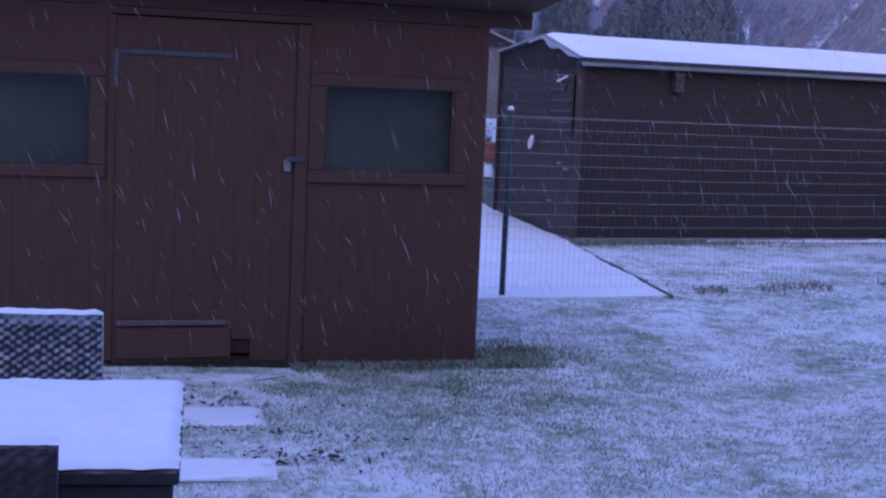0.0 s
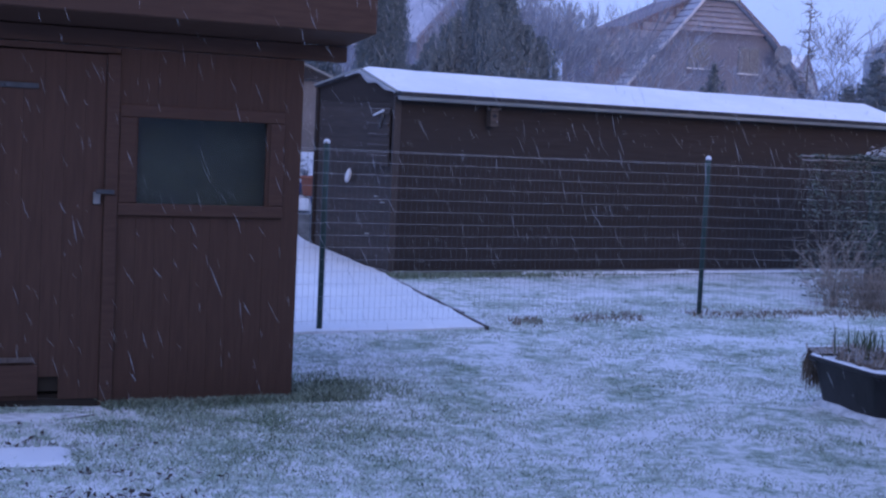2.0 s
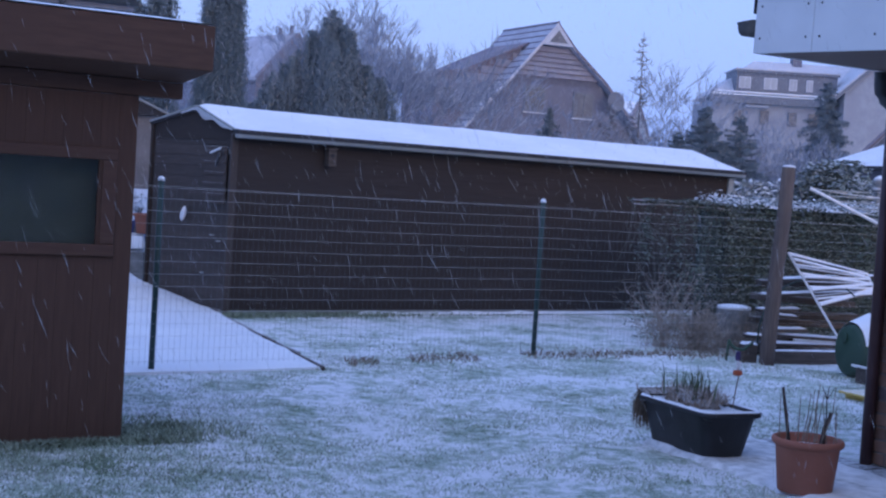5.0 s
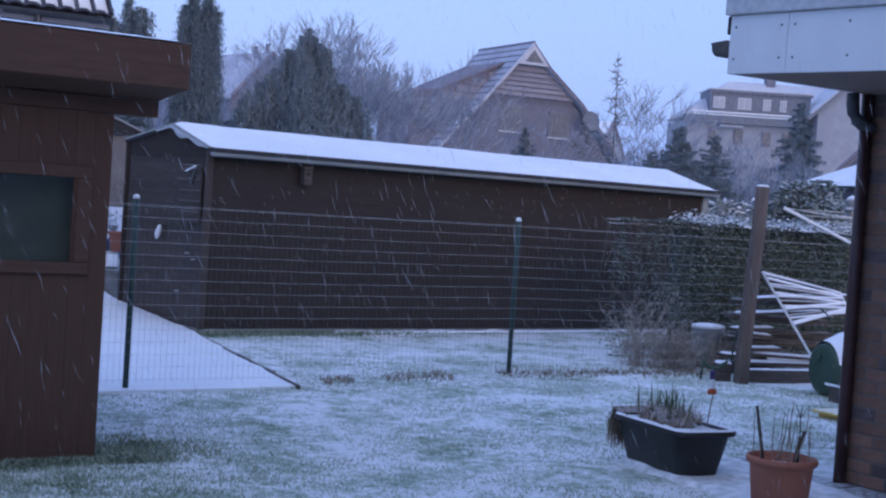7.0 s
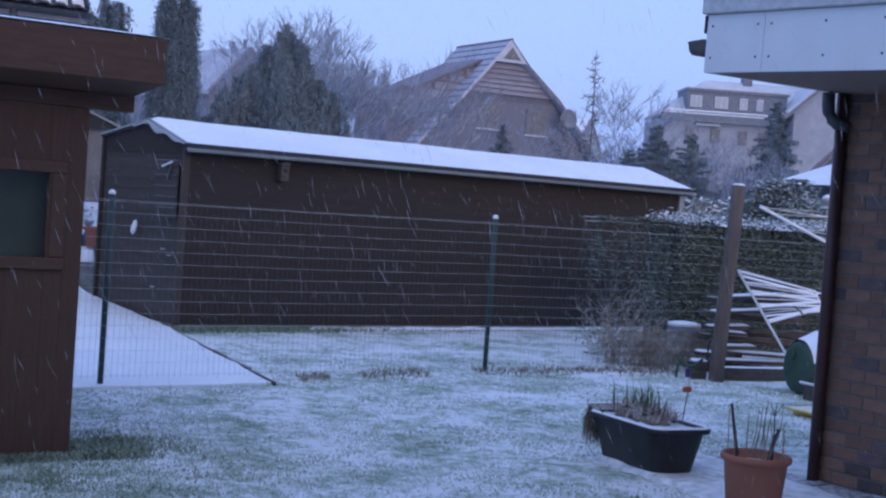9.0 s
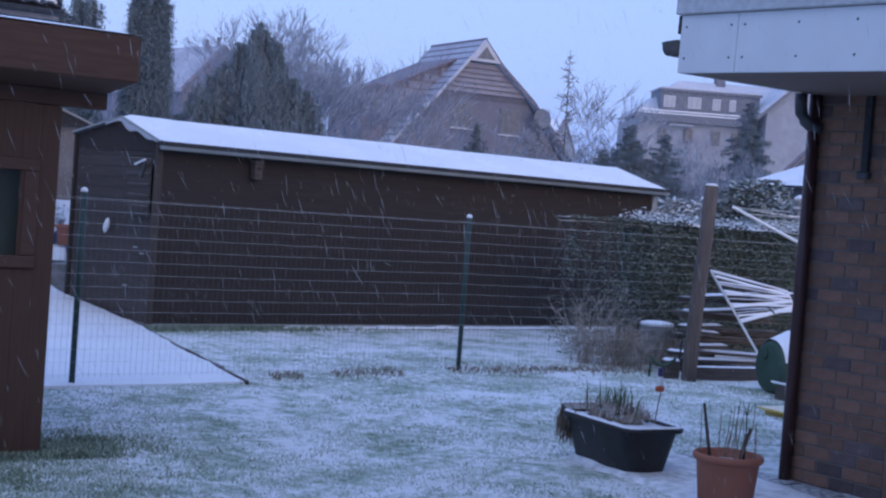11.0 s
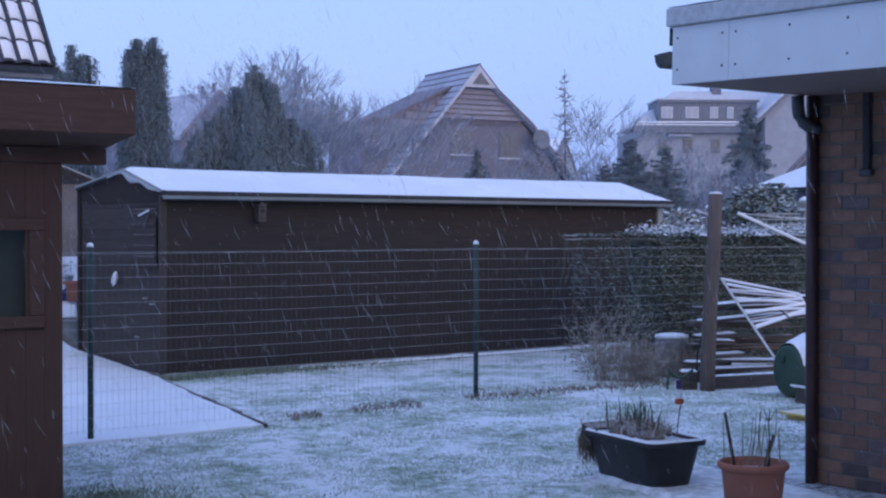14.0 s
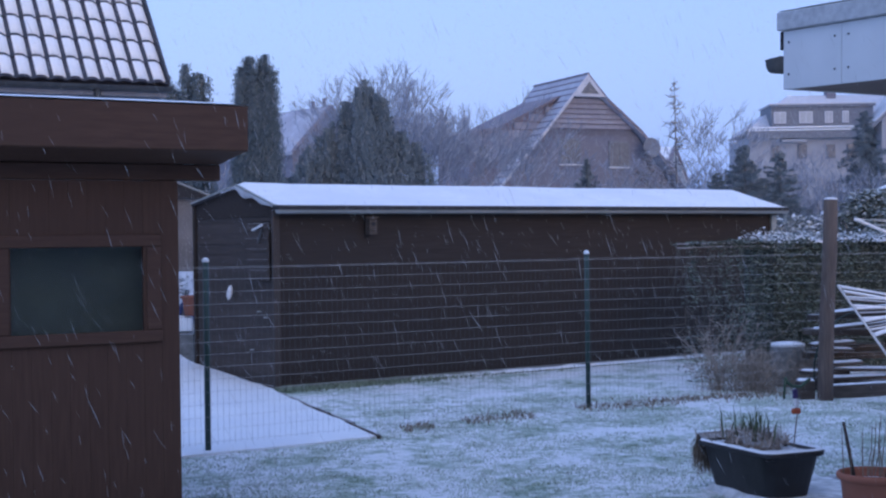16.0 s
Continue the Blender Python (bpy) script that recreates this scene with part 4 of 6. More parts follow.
def build_bush(name, x, y, z0, w, d, h, n, size, material, label, seed, core=True):
    t = thing(name, pose(x, y, 0), label, "bush")
    r, pts = random.Random(seed), []
    lumps = [(r.gauss(0, 0.45) * w, r.gauss(0, 0.4) * d, z0 + r.uniform(0.35, 0.8) * (h - z0), r.uniform(0.22, 0.4)) for _ in range(14)]
    for k in range(n):
        lx, ly, lz, lr = r.choice(lumps)
        v = Vector((r.gauss(0, 1), r.gauss(0, 1), r.gauss(0, 1))).normalized() * lr * r.uniform(0.75, 1.1)
        pts.append((lx + v.x * w * 1.1, ly + v.y * d, max(0.05, min(h * 1.02, lz + v.z * (h - z0) * 0.75))))
    me = leaf_mesh(pts, size, seed=seed)
    me.materials.append(material)
    part("leaves", me, None, t)
    for k in range(9):
        a = r.uniform(0, 6.28)
        part("stem", tube([(0.1 * math.cos(a), 0.1 * math.sin(a), -0.05), (0.35 * w * math.cos(a), 0.35 * d * math.sin(a), h * 0.45), (0.6 * w * math.cos(a), 0.6 * d * math.sin(a), h * 0.8)], [0.035, 0.025, 0.01], 5), BARK, t)


build_bush("evergreen_bush", 11.0, 21.8, 0.5, 1.25, 0.9, 2.35, 9000, 0.06, LAUREL, "large evergreen bush with snow on its leaves", 21)
build_bush("evergreen_bush", 9.4, 22.3, 0.4, 1.2, 0.8, 2.0, 6500, 0.06, FROST_LEAF, "rounded evergreen bush heavily dusted with snow", 22)
build_bush("snowy_shrub", -0.42, 19.35, 0.75, 0.32, 0.18, 1.28, 520, 0.032, SNOWY_LEAF, "small snow-laden shrub beside the shed", 23)


def plant_pot(name, m, r, h, label, material, n=36):
    t = thing(name, m, label, "plant pot")
    body = [(r * 0.74, 0.0), (r * 0.76, 0.01), (r * 0.885, h * 0.83), (r * 0.90, h * 0.855), (r * 0.955, h * 0.865), (r * 0.99, h * 0.89), (r * 1.005, h * 0.93), (r * 0.995, h * 0.97), (r * 0.965, h * 0.995), (r * 0.93, h), (r * 0.90, h * 0.98), (r * 0.885, h * 0.94), (r * 0.86, h * 0.80), (0.02, h * 0.79)]
    part("pot", lathe(body, n), material, t, "", True)
    part("soil", lathe([(r * 0.85, h * 0.80), (r * 0.8, h * 0.825), (r * 0.3, h * 0.835), (0.01, h * 0.83)], n), SOIL, t, "dark soil speckled with snow", True)
    return t


def build_orange_pot():
    h, r0 = 0.302, 0.200
    t = plant_pot("terracotta_pot", pose(3.635, 7.36, 0.012), r0, h, "round terracotta plant pot with bare twigs", TERRACOTTA)
    part("cane", tube([(-0.10, 0.02, h * 0.8), (-0.125, 0.03, h + 0.10), (-0.155, 0.04, h + 0.275)], [0.011, 0.010, 0.009], 8), TWIG, t, "dark broken cane", True)
    part("cut_stem", tube([(0.05, -0.05, h * 0.8), (0.075, -0.04, h + 0.07), (0.105, -0.03, h + 0.12), (0.11, -0.03, h + 0.15)], [0.013, 0.012, 0.011, 0.010], 8), TWIG, t, "thick cut stem", True)
    r = random.Random(5)
    for k in range(15):
        a, q = r.uniform(0, 6.28), r.uniform(0.02, 0.17)
        x, y = q * math.cos(a), q * math.sin(a)
        top = h + r.uniform(0.12, 0.31)
        kx, ky = r.gauss(0, 0.02), r.gauss(0, 0.02)
        part("twig", tube([(x, y, h * 0.8), (x + kx, y + ky, (h + top) / 2), (x + kx * 1.2 + r.gauss(0, 0.012), y + ky, top)], [0.0032, 0.0028, 0.002], 5), STRAW, t)
    for k in range(3):
        part("twig", tube([(0.09, -0.02, h * 0.8), (0.10, 0, h + 0.14), (0.095, 0, h + 0.22), (0.07 + 0.04 * k, 0.01, h + 0.29)], [0.005, 0.004, 0.0035, 0.002], 5), TWIG, t)


build_orange_pot()


def build_tub():
    """Mason's tub seen across a corner, planted with bulbs."""
    m = axes_at(3.375, 8.175, -0.23, 0.973)     # x along the long side, away from the near corner
    t = thing("planter_tub", m, "rectangular black plastic tub planted with sprouting bulbs", "planter")
    L, W, H = 0.62, 0.285, 0.31
    k = 0.060

    def ring(g, z, rad):
        pts = []
        for cx, cy, a0 in ((L + g - rad, -W - g + rad, -90), (L + g - rad, g - rad, 0), (-g + rad, g - rad, 90), (-g + rad, -W - g + rad, 180)):
            for s in range(6):
                a = radians(a0 + 18 * s)
                pts.append((cx + rad * math.cos(a), cy + rad * math.sin(a), z))
        return pts

    bm = bmesh.new()
    rows = [ring(0, 0.0, 0.06), ring(0.006, 0.012, 0.065), ring(k, H - 0.035, 0.08), ring(k + 0.004, H - 0.034, 0.08), ring(k + 0.028, H - 0.030, 0.085), ring(k + 0.032, H - 0.004, 0.085), ring(k + 0.024, H, 0.085), ring(k - 0.004, H, 0.08), ring(k - 0.01, H - 0.06, 0.08)]
    vs = [[bm.verts.new(p) for p in row] for row in rows]
    for a, b in zip(vs, vs[1:]):
        for i in range(len(a)):
            j = (i + 1) % len(a)
            bm.faces.new((a[i], a[j], b[j], b[i]))
    bm.faces.new(vs[0][::-1])
    part("tub", bm, BLACK_TUB, t, "", True)
    soil = snow_cover(-k + 0.01, L + k - 0.01, -W - k + 0.01, k - 0.01, H - 0.05, 0.045, 0.03, 0.08, 0.0, 3)
    part("soil", soil, SOIL, t, "dark soil half covered with snow", True)
    bm = bmesh.new()
    a = [bm.verts.new(p) for p in ring(k + 0.022, H + 0.001, 0.085)]
    b = [bm.verts.new(p) for p in ring(k + 0.012, H + 0.014, 0.083)]
    c = [bm.verts.new(p) for p in ring(k + 0.002, H + 0.002, 0.08)]
    for p, q in ((a, b), (b, c)):
        for i in range(len(p)):
            j = (i + 1) % len(p)
            bm.faces.new((p[i], p[j], q[j], q[i]))
    part("rim_snow", bm, SNOW, t, "line of snow on the rim", True)
    mound = lathe([(0.20, H - 0.06), (0.18, H - 0.01), (0.13, H + 0.035), (0.06, H + 0.06), (0.01, H + 0.065)], 20)
    for v in mound.verts:
        v.co += Vector((0.40 + 0.3 * v.co.x, -0.15 - 0.25 * v.co.y, 0)) + Vector((1, 1, 1)) * 0.03 * noise.noise(v.co * 14)
    part("leaf_mound", mound, WITHERED, t, "snowy mound of withered leaves", True)
    r = random.Random(9)
    spots = [(r.gauss(0.40, 0.10), r.gauss(-0.16, 0.07), H + 0.03, r.uniform(0.08, 0.24)) for _ in range(58)]
    blades("sprout", spots, GREEN_SPROUT, t, "green bulb leaves", 0.0058, 0.4)
    spots = [(r.gauss(0.38, 0.12), r.gauss(-0.15, 0.07), H + 0.005, r.uniform(0.03, 0.12)) for _ in range(620)]
    blades("dead_growth", spots, STRAW_SNOW, t, "withered brown stalks", 0.005, 2.2)
    verts, faces = [], []
    for c in range(900):
        y, z = r.uniform(-0.24, 0.05), H + 0.012
        x, w, l = L + k - r.uniform(0.0, 0.07), r.uniform(0.002, 0.0045), r.uniform(0.06, 0.26)
        out, drift, i = r.uniform(0.010, 0.065), r.gauss(0, 0.035), len(verts)
        for px, py, pz, h in ((x, y, z, w), (x + (L + k + out - x) * 0.7, y + drift * 0.3, z + r.uniform(0.0, 0.03), w), (L + k + out, y + drift * 0.6, z - l * 0.4, w), (L + k + out * r.uniform(0.5, 1.0), y + drift, z - l, w * 0.4)):
            verts += [(px, py - h, pz), (px, py + h, pz)]
        faces += [(i + q, i + q + 1, i + q + 3, i + q + 2) for q in (0, 2, 4)]
    me = bpy.data.meshes.new("mesh")
    me.from_pydata(verts, [], faces)
    me.materials.append(STRAW)
    part("hanging_grass", me, None, t, "straw-brown grass hanging over the end", kind="stuff")


build_tub()


def build_ornament():
    t = thing("garden_stick_ornament", pose(3.60, 8.36, 0.325), "small painted wooden ornament on a thin stick", "ornament")
    part("stick", tube([(0, 0, -0.08), (0.02, 0, 0.10), (0.035, 0, 0.20)], [0.004, 0.004, 0.004], 6), STRAW, t)
    part("foot_piece", box(-0.005, 0.055, -0.012, 0.012, 0.19, 0.225, 0.008), RED, t, "red and orange lower piece")
    part("middle_piece", box(0.012, 0.042, -0.010, 0.010, 0.226, 0.285, 0.007), WHITE, t, "white middle piece")
    part("top_piece", box(0.004, 0.034, -0.010, 0.010, 0.286, 0.345, 0.006), PURPLE, t, "violet top piece")


build_ornament()
t = thing("stone_block", pose(-0.28, 18.8, 0.0), "pale grey stone block capped with snow", "block")
part("block", box(-0.62, 0.10, -0.2, 0.3, 0.0, 0.48, 0.015), CONCRETE, t)
part("snow_heap", snow_cover(-0.64, 0.11, -0.24, 0.32, 0.475, 0.26, 0.03, 0.05, 0.03), SNOW, t, "thick heap of snow", True)
plant_pot("terracotta_pot", pose(-0.10, 18.88, 0.70), 0.26, 0.26, "terracotta pot standing on a stone block", TERRACOTTA, 24)
t = thing("blue_bag", pose(-0.30, 19.75, -0.12), "crumpled blue plastic bag on a stand behind the pot", "bag")
part("stand", box(-0.1, 0.1, -0.1, 0.1, 0, 0.62, 0.01), CONCRETE, t)
bm = lathe([(0.08, 0.62), (0.12, 0.68), (0.11, 0.80), (0.07, 0.92), (0.03, 0.98)], 14)
for v in bm.verts:
    v.co += Vector((v.co.x, v.co.y, 0)) * 0.5 * noise.noise(v.co * 9)
part("bag", bm, BLUE_BAG, t, "", True)
t = thing("snow_bank", pose(-0.55, 19.2, 0), "sloping bank beside the shed under smooth snow", "snow bank")
bm = bmesh.new()
rows = [[bm.verts.new((-0.95 + 1.35 * i / 14, 0.30 + 1.6 * j / 16, -0.03 + 1.28 * (j / 16) ** 0.9 + 0.03 * noise.noise((i * 0.4, j * 0.4, 6)) * (j > 0))) for j in range(17)] for i in range(15)]
for a, b in zip(rows, rows[1:]):
    for k in range(16):
        bm.faces.new((a[k], b[k], b[k + 1], a[k + 1]))
part("snow_layer", bm, SNOW, t, "", True)
t = thing("grey_tub", pose(6.24, 14.52, 0), "low grey round tub capped with snow", "tub")
part("tub", lathe([(0.15, 0.0), (0.17, 0.02), (0.185, 0.42), (0.19, 0.44)], 20), CONCRETE, t, "", True)
part("snow_cap", lathe([(0.19, 0.441), (0.18, 0.465), (0.10, 0.48), (0.01, 0.483)], 20), SNOW, t, "", True)


# ---- stepping slabs and paved strip ----
def build_slab(pts, z, label, snow=None):
    t = thing("paving_slab", pose(0, 0, 0), label, "paving slab", "slabs between lawn and hut")
    cx, cy = sum(p[0] for p in pts) / 4, sum(p[1] for p in pts) / 4
    z += ground_height(cx, cy)
    part("stone", slab(pts, z - 0.06, z), CONCRETE, t)
    bm = bmesh.new()
    n = 14
    rows = []
    for i in range(n + 1):
        rows.append([])
        for j in range(n + 1):
            u, v = i / n, j / n
            a = Vector(pts[0]).lerp(Vector(pts[1]), u)
            b = Vector(pts[3]).lerp(Vector(pts[2]), u)
            p = a.lerp(b, v)
            rim = i in (0, n) or j in (0, n)
            k = 0.95 + 0.22 * noise.noise((p.x * 8, p.y * 8, 0)) if rim else 1
            rows[-1].append(bm.verts.new((cx + (p.x - cx) * k, cy + (p.y - cy) * k, z + (0.002 if rim else 0.014 + 0.006 * noise.noise((p.x * 6, p.y * 6, 2))))))
    for r, s in zip(rows, rows[1:]):
        for k in range(n):
            bm.faces.new((r[k], s[k], s[k + 1], r[k + 1]))
    part("snow_layer", bm, snow or SNOW, t, "", True)


build_slab([(-1.70, 6.50), (-1.10, 6.63), (-1.19, 7.00), (-1.80, 6.86)], 0.007, "square stepping slab under snow in the lawn")
build_slab([(-1.50, 5.58), (-0.89, 5.72), (-0.96, 6.03), (-1.58, 5.89)], 0.007, "square stepping slab under snow in the lawn")
build_slab([(-2.75, 7.10), (-1.65, 7.42), (-1.20, 7.88), (-2.45, 7.55)], -0.008, "long slab before the hut door under thin snow", SNOW_TROD)


def build_litter():
    r, pts = random.Random(52), []
    for cx, cy, w in ((-1.32, 7.02, 0.30), (-1.12, 6.08, 0.32), (-0.80, 6.05, 0.14), (-1.05, 6.45, 0.28), (-1.9, 7.35, 0.35)):
        for k in range(70):
            x, y = r.gauss(cx, w), r.gauss(cy, 0.055)
            if noise.noise((x * 6, y * 6, 12)) > r.uniform(-0.5, 0.2):
                pts.append((x, y, ground_height(x, y) + r.uniform(0.012, 0.026)))
    me = leaf_mesh(pts, 0.019, seed=53)
    me.materials.append(mat("rotten_leaf", (0.035, 0.026, 0.022), (0.10, 0.075, 0.06), 20, 0.9, 0.0, vary=0.3, random_island=True))
    tagged(new("leaf_litter", me), "dark rotten leaves scattered round the slabs", "leaf litter", kind="stuff")


build_litter()


# ---- the brick house wing with its projecting flat roof ----
WALL_LEN = 9.0


def build_house_wing():
    wall = thing("wall_brick", BRICK_AT, "red brick house wall with dark fired bricks", "wall", kind="structure")
    part("core", box(0.012, WALL_LEN, 0.005, 0.30, 0.0, 2.50), MORTAR, wall, "mortar bed")
    part("inner_body", box(0.014, WALL_LEN, 0.302, 3.5, 0.0, 2.50), MORTAR, wall)
    ceiling = thing("flat_roof", axes_at(3.32, 7.79, 0.36405, -0.93138, 2.472) @ pose(0, 0, 0, 0, 1.4) @ pose(0, 0, -2.472), "projecting flat roof with white panelled edge", "roof", kind="structure")
    Z, W = 2.472, 4.4
    part("soffit", box(0.02, WALL_LEN, 0.03, W, Z + 0.004, Z + 0.03), SOFFIT, ceiling, "brown stained soffit boards")
    part("deck", box(0.02, WALL_LEN, 0.03, W, Z + 0.032, Z + 0.30), FELT, ceiling)
    x = 0.0
    for k, w in enumerate((0.445, 1.25, 1.25, 1.25, 1.25, 1.25, 1.25)):
        p = part("fascia_panel", box(x + 0.001, x + w - 0.002, 0.0, 0.028, Z, Z + 0.335, 0.002), FASCIA, ceiling, "white fascia panel fixed with screws")
        xs = [x + 0.045, x + w - 0.05] if w < 1 else [x + 0.05 + 0.383 * i for i in range(4)]
        for sx in xs:
            for sz in (0.085, 0.268):
                part("screw", lathe([(0.0075, 0), (0.0065, 0.003), (0.002, 0.0045)], 10), ZINC, p, m=pose(sx, 0.0, Z + sz, 90))
        x += w
    part("end_board", box(-0.003, 0.018, 0.03, W, Z, Z + 0.335, 0.002), FASCIA, ceiling)
    part("flashing", box(-0.03, WALL_LEN, -0.028, W, Z + 0.339, Z + 0.445, 0.006), FLASHING, ceiling, "grey metal roof edge strip")
    part("roof_snow", snow_cover(-0.02, 6.0, -0.02, 3.0, Z + 0.447, 0.03, 0.12), SNOW, ceiling, "", True)
    # gutter along the far edge, its end seen beyond the fascia
    bm = bmesh.new()
    prof = [(-0.072 + 0.058 * math.cos(t), Z + 0.165 + 0.066 * math.sin(t)) for t in (math.pi * (1 + k / 10) for k in range(11))]
    prof = [(-0.140, Z + 0.182)] + prof + [(-0.012, Z + 0.195)]
    a = [bm.verts.new((x_, -0.012, z_)) for x_, z_ in prof]
    b = [bm.verts.new((x_, W, z_)) for x_, z_ in prof]
    for k in range(len(prof) - 1):
        bm.faces.new((a[k], b[k], b[k + 1], a[k + 1]))
    bm.faces.new(a), bm.faces.new(b[::-1])
    bmesh.ops.recalc_face_normals(bm, faces=bm.faces[:])
    part("gutter", bm, LEAD, ceiling, "dark weathered half-round gutter", True)
    part("gutter_clip", box(-0.145, -0.01, 0.03, 0.05, Z + 0.182, Z + 0.196, 0.003), LEAD, ceiling)
    part("tile_edge", box(-0.030, -0.005, 0.002, 0.4, Z + 0.23, Z + 0.335, 0.004), FELT, ceiling)
    # elbow and downpipe at the wall corner
    pipe = thing("downpipe", BRICK_AT, "reddish-brown rain downpipe with dark elbow", "downpipe", kind="structure")
    part("pipe", tube([(0.0, -0.050, 0.0), (0.0, -0.050, 2.47)], [0.038, 0.038], 16), PIPE, pipe, "", True)
    el = [(0.03, -0.02, 2.255), (0.015, -0.045, 2.262), (-0.005, -0.080, 2.278), (-0.02, -0.115, 2.305), (-0.028, -0.142, 2.345), (-0.03, -0.152, 2.40), (-0.03, -0.155, 2.47)]
    part("elbow", tube(el, [0.040] * 7, 14), ZINC, pipe, "dark zinc elbow", True)
    part("corner_strip", box(-0.012, 0.008, -0.006, 0.30, 0.0, 2.47, 0.002), PIPE, pipe)
    # dark bracket hanging high on the wall
    br = thing("wall_bracket", BRICK_AT @ pose(0.40, -0.004, 1.95), "dark metal bracket fixed high on the brick wall", "bracket")
    part("bar", box(-0.025, 0.025, -0.035, 0.0, 0.03, 0.51, 0.006), FELT, br)
    part("foot", box(-0.045, 0.045, -0.05, 0.0, 0.0, 0.045, 0.01), ZINC, br)
    return wall


WALL = build_house_wing()


def build_paving():
    m = BRICK_AT
    pave = thing("paved_strip", m, "paved strip beside the brick wall under trodden snow", "paving", kind="structure")
    r = random.Random(31)
    shared = mesh_of(box(-0.247, 0.247, -0.247, 0.247, -0.04, 0.0, 0.006), WET_STONE)
    for i in range(9):
        for j in range(2):
            part("paver", shared, None, pave, m=pose(-0.62 + 0.5 * i, -0.27 - 0.5 * j, 0.002 + 0.004 * r.random()))
    bm = bmesh.new()
    nx, ny = 70, 22
    grid = []
    for i in range(nx + 1):
        grid.append([])
        for j in range(ny + 1):
            x, y = -1.04 + 4.6 * i / nx, -0.30 * min(1, max(0, (0.5 * i / nx * 4.4 + 0.2))) - 0.02 - 0.96 * j / ny
            rim = i in (0, nx) or j in (0, ny)
            f = noise.noise((x * 3, y * 3, 7))
            if rim:
                x, y = x + 0.12 * f, y + 0.12 * noise.noise((x * 5, y * 5, 9))
            bare = max(0.0, 1 - abs(y + 0.05) / (0.28 + 0.40 * max(0.0, x)))
            z = 0.011 + (-0.035 if rim else 0.016 + 0.010 * f + 0.006 * noise.noise((x * 11, y * 11, 1)) - 0.050 * bare * (0.6 + f))
            grid[-1].append(bm.verts.new((x, y, z)))
    for a, b in zip(grid, grid[1:]):
        for k in range(ny):
            bm.faces.new((a[k], a[k + 1], b[k + 1], b[k]))
    part("snow_layer", bm, SNOW_TROD, pave, "trodden snow", True)


build_paving()


# ---- rattan table and chairs on the terrace ----
def woven(w, h, d, seed=0, n=40):
    """A woven panel: width, height, thickness; bumps like plaited strands."""
    bm = bmesh.new()
    nx, nz = int(w / 0.007), int(h / 0.007)
    for side in (-1, 1):
        rows = []
        for i in range(nx + 1):
            rows.append([])
            for j in range(nz + 1):
                x, z = -w / 2 + w * i / nx, h * j / nz
                bump = 0.005 * math.sin(i * 1.1 + (j // 2 % 2) * math.pi) * abs(math.sin(j * math.pi / 4)) + 0.003 * noise.noise((x * 60, z * 60, seed))
                edge = min(1, min(x + w / 2, w / 2 - x, h - z) / 0.03)
                y = side * (d / 2 * (0.55 + 0.45 * edge) + bump)
                rows[-1].append(bm.verts.new((x, y, z)))
        for r, s in zip(rows, rows[1:]):
            for k in range(nz):
                f = (r[k], s[k], s[k + 1], r[k + 1])
                bm.faces.new(f if side < 0 else f[::-1])
    box(-w / 2, w / 2, -d * 0.275, d * 0.275, 0, h, 0.0, bm)
    return bm


def build_chair(m, label, material, seed):
    t = thing("rattan_chair", m, label, "chair", "chairs round the table")
    part("backrest", woven(0.56, 0.50, 0.06, seed, 56), material, t, "woven backrest", True, pose(0, 0, 0.36, 4))
    part("seat", box(-0.28, 0.28, -0.52, -0.03, 0.34, 0.40, 0.02, seg=2), material, t)
    part("back_snow", snow_cover(-0.275, 0.275, -0.032, 0.028, 0.862, 0.018, 0.02, seed=seed), SNOW, t, "line of snow on the back", True, pose(0, -0.062, 0, 0))
    for x in (-0.25, 0.25):
        for y in (-0.48, -0.03):
            part("leg", box(x - 0.025, x + 0.025, y - 0.025, y + 0.025, 0.0, 0.345, 0.006), material, t)
        part("armrest", box(x - 0.03, x + 0.03, -0.48, -0.04, 0.58, 0.62, 0.012, seg=2), material, t)
        part("arm_support", box(x - 0.02, x + 0.02, -0.46, -0.42, 0.40, 0.585, 0.006), material, t)
    return t


TABLE_M = axes_at(-0.735, 3.27, -0.975, -0.215)       # x runs away along the table


def build_table():
    t = thing("rattan_table", TABLE_M, "rectangular dark rattan garden table covered with snow", "table")
    L, W, H = 1.6, 0.93, 0.715
    part("tabletop", box(0.0, L, -W, 0.0, H - 0.035, H, 0.006), RATTAN_DARK, t)
    part("apron", box(0.015, L - 0.015, -W + 0.015, -0.015, H - 0.085, H - 0.036, 0.006), RATTAN_DARK, t)
    for x in (0.22, L - 0.22):
        for y in (-0.22, -W + 0.22):
            part("leg", box(x - 0.05, x + 0.05, y - 0.05, y + 0.05, 0.0, H - 0.084, 0.008), RATTAN_DARK, t)
    part("snow_layer", snow_cover(0.002, L - 0.002, -W + 0.002, -0.002, H + 0.001, 0.024, 0.02, 0.014, 0.012), SNOW, t, "even snow on the tabletop", True)


build_table()
build_chair(axes_at(-1.63, 4.72, 0.975, 0.215) @ pose(0, 0, -0.04), "dark rattan garden chair with snow-filled weave", RATTAN, 2)
build_chair(axes_at(-1.185, 2.86, -0.975, -0.215) @ pose(0, 0, -0.015), "dark rattan garden chair with snow on its back", RATTAN_DARK, 5)


